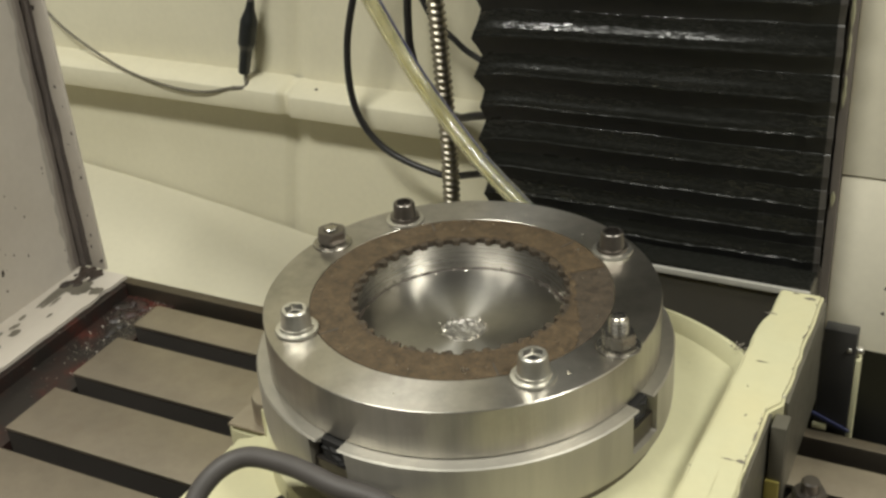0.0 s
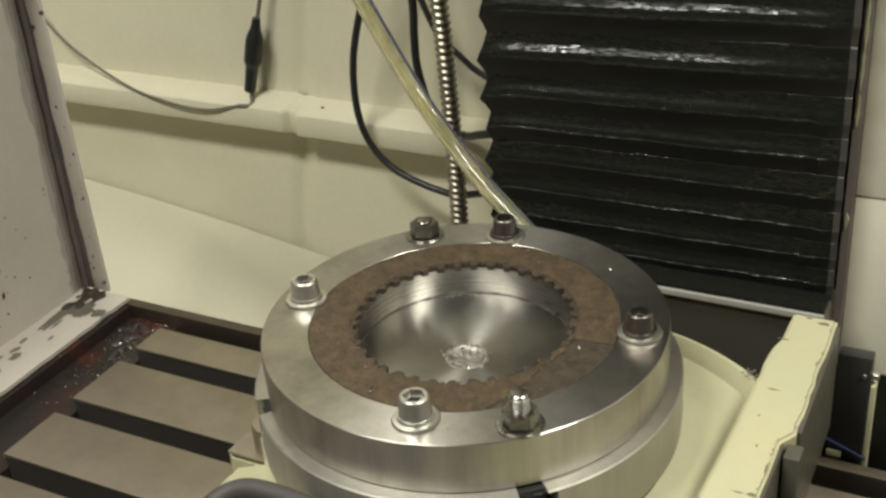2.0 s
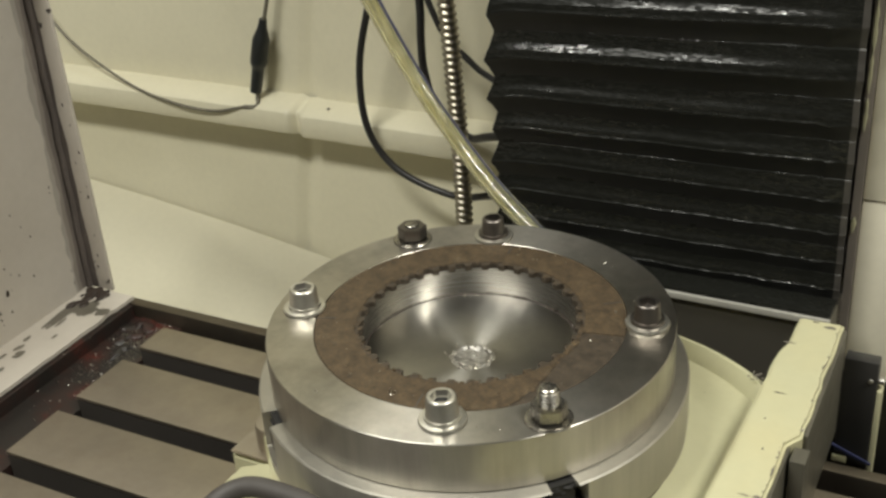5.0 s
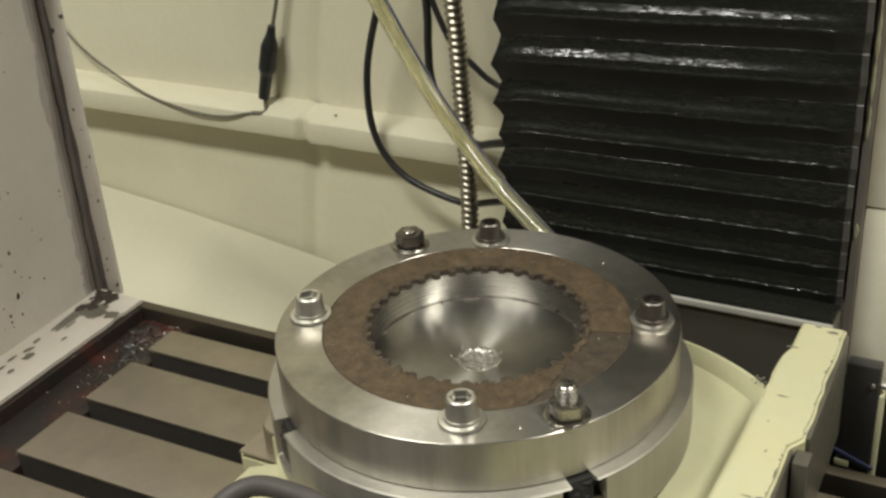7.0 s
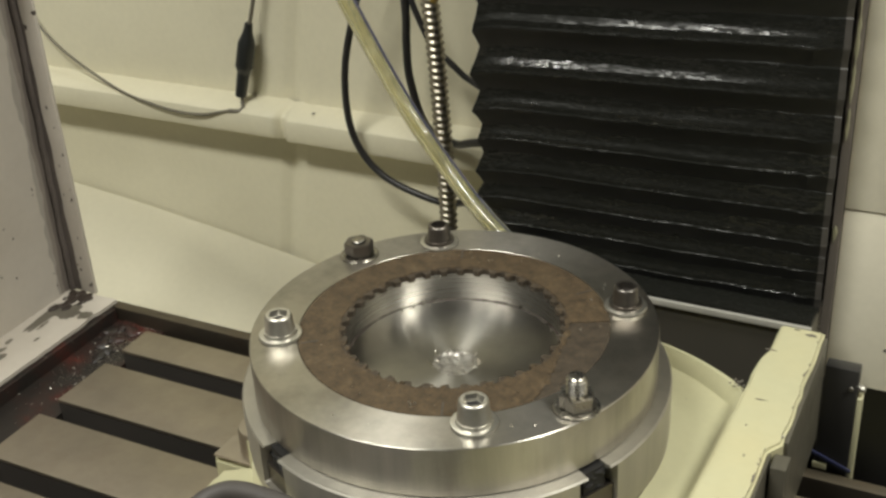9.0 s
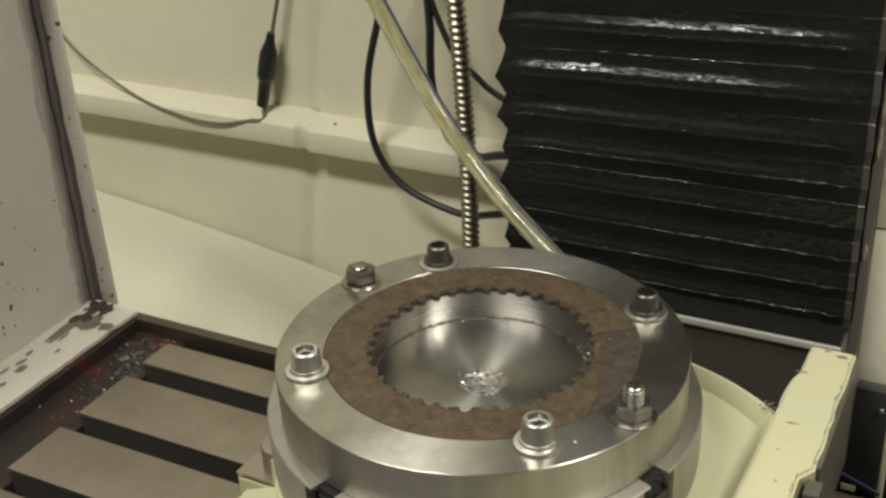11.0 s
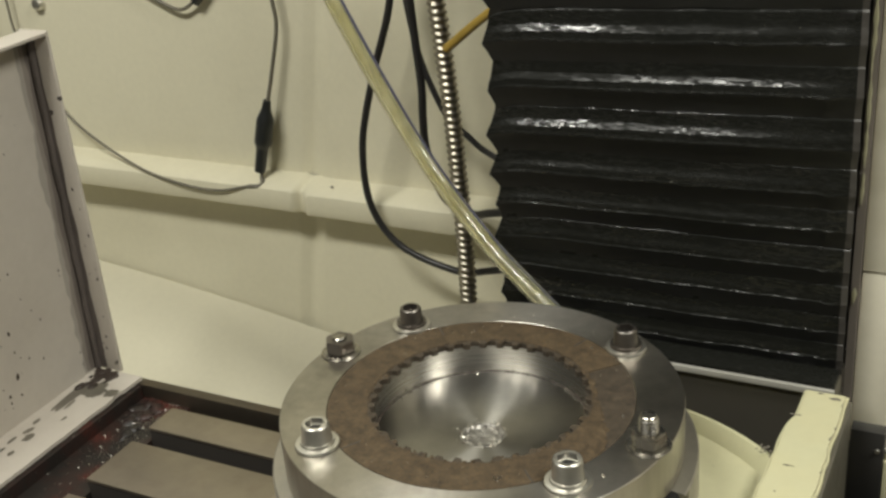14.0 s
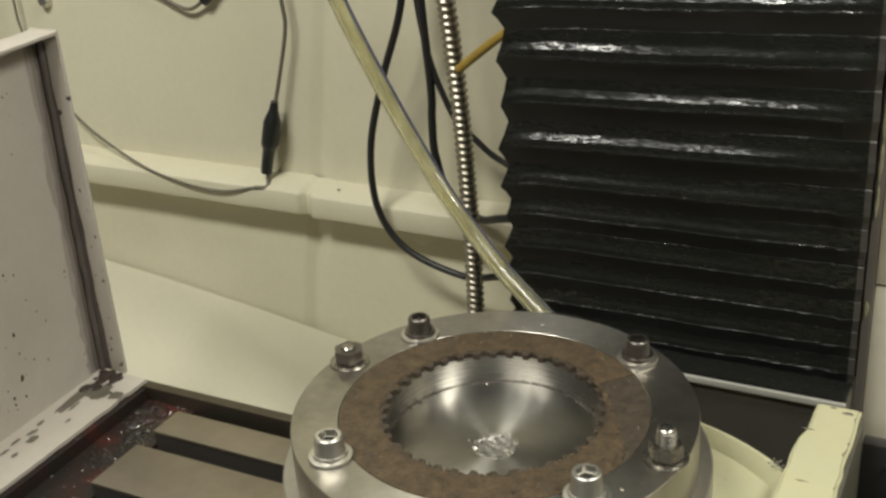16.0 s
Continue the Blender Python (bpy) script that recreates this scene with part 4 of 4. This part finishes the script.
def crust():
    """Rust crust heaped in ragged lumps along the lining's broken edge and round the teeth."""
    bm = bmesh.new()
    for _ in range(110):
        d = rng.uniform(-20, 40)
        r, a = lining_edge(d) + rng.gauss(-0.0003, 0.0006), radians(d)
        k = rng.uniform(0.0005, 0.0014)
        bmesh.ops.create_icosphere(bm, subdivisions=1, radius=k, matrix=Matrix.Translation((r * math.cos(a), r * math.sin(a), RT + 0.0001)) @ Matrix.Rotation(a, 4, "Z") @ Matrix.Diagonal((1, 1.7, 0.35, 1)))
    for _ in range(150):
        a = rng.uniform(0, 2 * math.pi)
        r = rng.gauss(0.0700, 0.0014)
        k = rng.uniform(0.0005, 0.0013)
        bmesh.ops.create_icosphere(bm, subdivisions=1, radius=k, matrix=Matrix.Translation((r * math.cos(a), r * math.sin(a), RT)) @ Matrix.Rotation(a, 4, "Z") @ Matrix.Diagonal((1.2, 1.4, 0.4, 1)))
    return roughen(bm, 0.0007, 300)


def edge_crack():
    """The dark open joint at the lining's broken edge."""
    bm = bmesh.new()
    prev = None
    for i in range(121):
        d = -20 + 58 * i / 120
        a = radians(d)
        r = lining_edge(d) + 0.0004 + 0.0007 * noise.noise(Vector((60 * math.cos(a), 60 * math.sin(a), 2)))
        w = 0.0005 + 0.0005 * noise.noise(Vector((d * 0.5, 0.4, 0.2)))
        pair = [bm.verts.new((q * math.cos(a), q * math.sin(a), RT + 0.00005)) for q in (r, r + max(0.0002, w))]
        if prev:
            bm.faces.new((prev[0], prev[1], pair[1], pair[0]))
        prev = pair
    bmesh.ops.recalc_face_normals(bm, faces=bm.faces)
    return bm


part("edge_crack", edge_crack(), DARK_GAP, plate, "dark joint along the broken lining edge")
part("crust", crust(), RUST, plate, "crusted rust lumps")["kind"] = "stuff"
for a in (-128, -52, 62, 128):
    part("slit", boxed(0.083, 0.0955, -0.0004, 0.0004, RT - 0.0002, RT + 0.0004), DARK_GAP, plate, "dark radial slit", pose(0, 0, 0, 0, 0, a))


def cap_screw(angle, r, bright, top):
    mat = BOLT_BRIGHT if bright else BOLT_DARK
    m = pose(r * math.cos(radians(angle)), r * math.sin(radians(angle)), RT, 0, 0, angle * 3)
    h = top
    # head with a hexagon socket
    bm = lathe([(0.0059, h), (0.0074, h), (0.0081, h - 0.0005), (0.0085, h - 0.0016), (0.0090, 0.0056), (0.0094, 0.0050), (0.0094, 0.0046), (0.0, 0.0046), (0.0, h - 0.0045), (0.0059, h - 0.0045)], 36)
    for v in bm.verts:
        rad = math.hypot(v.co.x, v.co.y)
        if 0.0056 < rad < 0.0062:
            a = math.degrees(math.atan2(v.co.y, v.co.x)) % 60 - 30
            k = 0.0062 * math.cos(radians(30)) / math.cos(radians(a)) / rad
            v.co.x, v.co.y = v.co.x * k, v.co.y * k
    if not bright:
        for v in bm.verts:
            v.co.x, v.co.y = v.co.x * 0.88, v.co.y * 0.88
    s = part("cap_screw", bm, mat, turn, "bright zinc socket head cap screw" if bright else "dark socket head cap screw", m)
    part("washer", lathe([(0.0050, 0.0002), (0.0132, 0.0002), (0.0135, 0.0008), (0.0131, 0.0019), (0.0115, 0.0022), (0.0050, 0.0022)], 36), BOLT_BRIGHT, s)
    part("spring_washer", lathe([(0.0050, 0.0024), (0.0104, 0.0024), (0.0102, 0.0044), (0.0050, 0.0046)], 32), mat, s)
    # Black floor paints in the shade of the socket's depth.
    part("socket", hex_prism(0.0060 if bright else 0.0052, h - 0.0052, h - 0.0044), SLUDGE_AND_SHADE, s, "hexagon socket floor, shade in its black colour")
    return s


cap_screw(137.1, 0.1065, False, 0.0146)
cap_screw(-134.8, 0.1060, True, 0.0152)
cap_screw(-41.8, 0.1040, True, 0.0160)
cap_screw(47.8, 0.1075, False, 0.0150)


def stud_nut(angle, r, thread, mat, label):
    m = pose(r * math.cos(radians(angle)), r * math.sin(radians(angle)), RT, 0, 0, angle)
    nut = part("nut", hex_prism(0.0104, 0.0022, 0.0108, 12), mat, turn, label, m, smooth=False)
    part("washer", lathe([(0.0050, 0.0002), (0.0132, 0.0002), (0.0134, 0.0007), (0.0130, 0.0012), (0.0116, 0.0013), (0.0115, 0.0020), (0.0050, 0.0021)], 36), BOLT_MID, nut)
    prof = [(0, 0.0100)]
    z = 0.0100
    while z < thread - 0.0018:
        prof += [(0.0059, z + 0.0005), (0.0059, z + 0.0007), (0.0047, z + 0.0014), (0.0047, z + 0.0015)]
        z += 0.0019
    prof += [(0.0049, thread), (0.0043, thread + 0.0005), (0.0030, thread + 0.0006), (0, thread + 0.0007)]
    part("stud", lathe(prof, 24, closed=False), BOLT_MID, nut, "threaded stud end", angle=12)


stud_nut(-12.0, 0.1140, 0.0205, BOLT_MID, "grey hexagon nut on a long stud")
stud_nut(166.4, 0.1135, 0.0118, BOLT_DARK, "dark hexagon nut on a short stud")


def bore_dirt():
    a = rng.uniform(0, 2 * math.pi)
    if rng.random() < 0.45:
        r = rng.uniform(0.0655, 0.0685)
        return r * math.cos(a), r * math.sin(a), 0.1358
    if rng.random() < 0.5:
        r = abs(rng.gauss(0.0135, 0.0022))
        return r * math.cos(a), r * math.sin(a), 0.1318
    r = rng.uniform(0.075, 0.12)
    return r * math.cos(a), r * math.sin(a), RT


sw = part("swarf", flakes(260, bore_dirt, 0.0006), CHIP, turn, "fine bright metal chips", smooth=False)
sw["kind"] = "stuff"
part("bore_debris", flakes(46, lambda: (lambda a, r: (r * math.cos(a), r * math.sin(a), 0.1358))(radians(rng.gauss(95, 48)), rng.uniform(0.0655, 0.0685)), 0.0010), BARE, turn, "dark chips caught in the corner of the bore", smooth=False)["kind"] = "stuff"
part("hub_chips", flakes(40, lambda: (lambda a, r: (r * math.cos(a), r * math.sin(a), 0.1312))(rng.uniform(0, 2 * math.pi), min(0.0150, abs(rng.gauss(0.0120, 0.0020)))), 0.0007), BOLT_MID, turn, "bright burrs and chips on the hub", smooth=False)["kind"] = "stuff"
part("chip_pile", flakes(6, lambda: (0.0875 * math.cos(radians(-63.9)) + rng.gauss(0, 0.0012), 0.0875 * math.sin(radians(-63.9)) + rng.gauss(0, 0.0012), RT), 0.0013), CHIP, turn, "white chips", smooth=False)

# ---- hoses and cables ----
hose = thing("coolant_hose", sweep(smooth_path([(-0.120, -0.225, 0.02), (-0.103, -0.186, 0.068), (-0.099, -0.156, 0.094), (-0.083, -0.136, 0.105), (-0.050, -0.1345, 0.108), (-0.016, -0.1400, 0.108), (0.018, -0.1410, 0.106), (0.055, -0.150, 0.095), (0.085, -0.180, 0.055), (0.095, -0.205, 0.02)], 10), 0.0062, 18),
             HOSE_RUBBER, "thick dark grey rubber hose beside the turntable", "hose")

pvc = empty("clear_hose", pose(0, 0, 0), "clear yellowish plastic air hose with blue stripe", "hose")
line = smooth_path([(-0.318, 0.300, 0.452), (-0.293, 0.300, 0.380), (-0.2695, 0.300, 0.3240), (-0.2450, 0.300, 0.2755), (-0.2168, 0.300, 0.2240), (-0.1875, 0.2965, 0.1800), (-0.1550, 0.2880, 0.1452), (-0.1145, 0.2710, 0.1145), (-0.0770, 0.2560, 0.0925), (-0.0450, 0.2440, 0.0740)], 10)
hollow = sweep(line, 0.0078, 20)
inner = sweep(line, 0.0046, 16, bmesh.new())
bmesh.ops.reverse_faces(inner, faces=inner.faces)
spare_mesh = bpy.data.meshes.new("bore")
inner.to_mesh(spare_mesh)
inner.free()
hollow.from_mesh(spare_mesh)
bpy.data.meshes.remove(spare_mesh)
part("tube", hollow, CLEAR, pvc)
part("stripe", sweep([p + Vector((0.0066, 0.0000, 0.0038)) for p in line], 0.0013, 8), BLUE, pvc, "blue stripe")

cond_line = resample(smooth_path([(-0.238, 0.38, 0.60), (-0.222, 0.38, 0.40), (-0.2105, 0.38, 0.3080), (-0.2060, 0.38, 0.2550), (-0.2025, 0.38, 0.2020), (-0.2006, 0.38, 0.1435), (-0.1990, 0.38, 0.0820), (-0.1995, 0.38, 0.0100), (-0.204, 0.38, -0.12)], 14), 0.0007)


def wound_strip(path, radius, rise, pitch, seg=20):
    """A tube of interlocked strip wound in a helix."""
    bm = bmesh.new()
    rings, side = [], None
    for i, p in enumerate(path):
        t = (path[min(i + 1, len(path) - 1)] - path[max(i - 1, 0)]).normalized()
        side = t.orthogonal().normalized() if side is None else (side - t * side.dot(t)).normalized()
        up = t.cross(side)
        ring = []
        for j in range(seg):
            a = 2 * math.pi * j / seg
            wave = math.sin(2 * math.pi * i * 0.0007 / pitch + a)
            r = radius + rise * max(-0.75, wave)
            ring.append(bm.verts.new(p + r * (side * math.cos(a) + up * math.sin(a))))
        rings.append(ring)
    for a, b in zip(rings, rings[1:]):
        for j in range(seg):
            bm.faces.new((a[j], a[(j + 1) % seg], b[(j + 1) % seg], b[j]))
    bm.faces.new(rings[0][::-1])
    bm.faces.new(rings[-1])
    return bm


conduit = thing("flexible_conduit", wound_strip(cond_line, 0.0080, 0.0011, 0.0068), CONDUIT, "corrugated bare metal flexible conduit", "conduit", angle=80)


def cable(points, radius, label, mat=RUBBER, name="cable"):
    return thing(name, sweep(smooth_path(points, 8), radius, 12), mat, label, "cable", "cables on the back wall")


cable([(-0.262, 0.42, 0.55), (-0.268, 0.42, 0.40), (-0.2806, 0.42, 0.2977), (-0.3095, 0.42, 0.2168), (-0.3300, 0.42, 0.1425), (-0.3275, 0.42, 0.0750), (-0.2955, 0.42, 0.0325), (-0.2330, 0.42, 0.0125), (-0.1890, 0.41, 0.0235), (-0.10, 0.38, 0.06)], 0.0038, "black rubber cable hanging in a loop")
cable([(-0.262, 0.41, 0.55), (-0.2589, 0.42, 0.2984), (-0.2546, 0.42, 0.2145), (-0.2560, 0.42, 0.180), (-0.2548, 0.42, 0.1434), (-0.2397, 0.42, 0.0956), (-0.2088, 0.42, 0.0806), (-0.1767, 0.40, 0.0938), (-0.1, 0.37, 0.12)], 0.0042, "thick black rubber cable")
cable([(-0.277, 0.425, 0.55), (-0.2663, 0.425, 0.2982), (-0.2373, 0.42, 0.1984), (-0.2031, 0.42, 0.1602), (-0.1734, 0.41, 0.1483), (-0.1, 0.37, 0.14)], 0.0032, "thin black rubber cable")
nozzle = thing("nozzle_pipe", sweep(smooth_path([(-0.194, 0.362, 0.263), (-0.1543, 0.36, 0.2938), (-0.1155, 0.36, 0.3200), (-0.05, 0.345, 0.366), (0.0, 0.30, 0.41)], 6), 0.0042, 14), BRASS, "yellow-brown bent coolant nozzle pipe", "pipe")

# screw and second lead on the wall
thing("wall_screw", lathe([(0, 0), (0.0085, 0), (0.0085, 0.002), (0.0062, 0.0075), (0.003, 0.009), (0, 0.009)], 20, closed=False), BOLT_BRIGHT, "pale round-head screw in the enclosure wall", "screw", m=pose(-0.792, 0.4695, 0.2625, 90, 0, 0))
spare = empty("spare_lead", pose(0, 0, 0), "short grey lead with a black end on the wall", "wire")
part("lead", sweep(smooth_path([(-0.6806, 0.4615, 0.3560), (-0.6346, 0.4615, 0.2947), (-0.6075, 0.4615, 0.2770), (-0.5741, 0.4615, 0.2654), (-0.5479, 0.4615, 0.2777)], 8), 0.0021, 10), WIRE, spare)
part("plug", sweep([Vector((-0.5509, 0.4615, 0.2752)), Vector((-0.5447, 0.4615, 0.2803)), Vector((-0.5304, 0.4615, 0.2967)), Vector((-0.5263, 0.4615, 0.3018))], 0.0058, 12), PLASTIC, spare, "black plug")

thing("wall_fleck", roughen(lathe([(0, 0), (0.0020, 0), (0.0015, 0.0008), (0, 0.0011)], 12, closed=False), 0.0006, 200), STAIN_AND_SHADE, "small brown blob of dirt on the cream ledge", "dirt", m=pose(-0.3960, 0.4520, 0.0762))

# crocodile clip on its lead
clip = empty("crocodile_clip", pose(0, 0, 0), "black insulated crocodile clip hanging on a grey wire", "clip")
part("lead", sweep(smooth_path([(-0.4520, 0.4520, 0.3960), (-0.4431, 0.4540, 0.2844), (-0.4430, 0.4550, 0.2535), (-0.4545, 0.4540, 0.2093), (-0.4655, 0.4520, 0.1709)], 8), 0.0022, 10), WIRE, clip, "grey lead")


def boot():
    a, b = Vector((-0.4667, 0.4520, 0.1711)), Vector((-0.4891, 0.4500, 0.0866))
    pts = [a.lerp(b, i / 24) for i in range(25)]
    length = (b - a).length

    def r(s):
        u = s / length
        return 0.0042 + 0.0012 * min(1, u / 0.12) + 0.0045 * max(0, min(1, (u - 0.12) / 0.16)) - 0.0026 * max(0, min(1, (u - 0.60) / 0.05)) - 0.0008 * max(0, (u - 0.65) / 0.35)
    return sweep(pts, r, 16)


part("boot", boot(), PLASTIC, clip, "black plastic boot")
part("jaw", sweep(smooth_path([(-0.4856, 0.4500, 0.0906), (-0.4864, 0.4480, 0.0802), (-0.4843, 0.4440, 0.0740), (-0.4870, 0.4390, 0.0723), (-0.4988, 0.4370, 0.0717)], 6), 0.0024, 10), WIRE, clip, "metal jaw")
thing("thin_wire", sweep(smooth_path([(-0.4988, 0.4370, 0.0717), (-0.5408, 0.4325, 0.0638), (-0.5968, 0.4325, 0.0668), (-0.6680, 0.4390, 0.0814), (-0.7613, 0.4520, 0.1236), (-0.8131, 0.4570, 0.1845), (-0.8312, 0.4580, 0.2288), (-0.8338, 0.4580, 0.2705), (-0.8369, 0.4580, 0.3951)], 10), 0.0016, 10), WIRE, "thin grey wire drooping along the wall", "wire")


def motions():
    walk(turn, [(t, pose(0, 0, 0, 0, 0, a)) for t, a in TURN_ROWS])
    # what hangs from the head goes with it; the pleats below share its way by height
    for ob in (pvc, conduit, nozzle):
        walk(ob, [(t, pose(0, 0, HEAD * d)) for t, d in LIFT_ROWS])
    for ob, z in pleats:
        share = min(HEAD, max(0.0, (z - 0.05) / 0.15))
        walk(ob, [(t, pose(0, 0, share * d)) for t, d in LIFT_ROWS])


motions()
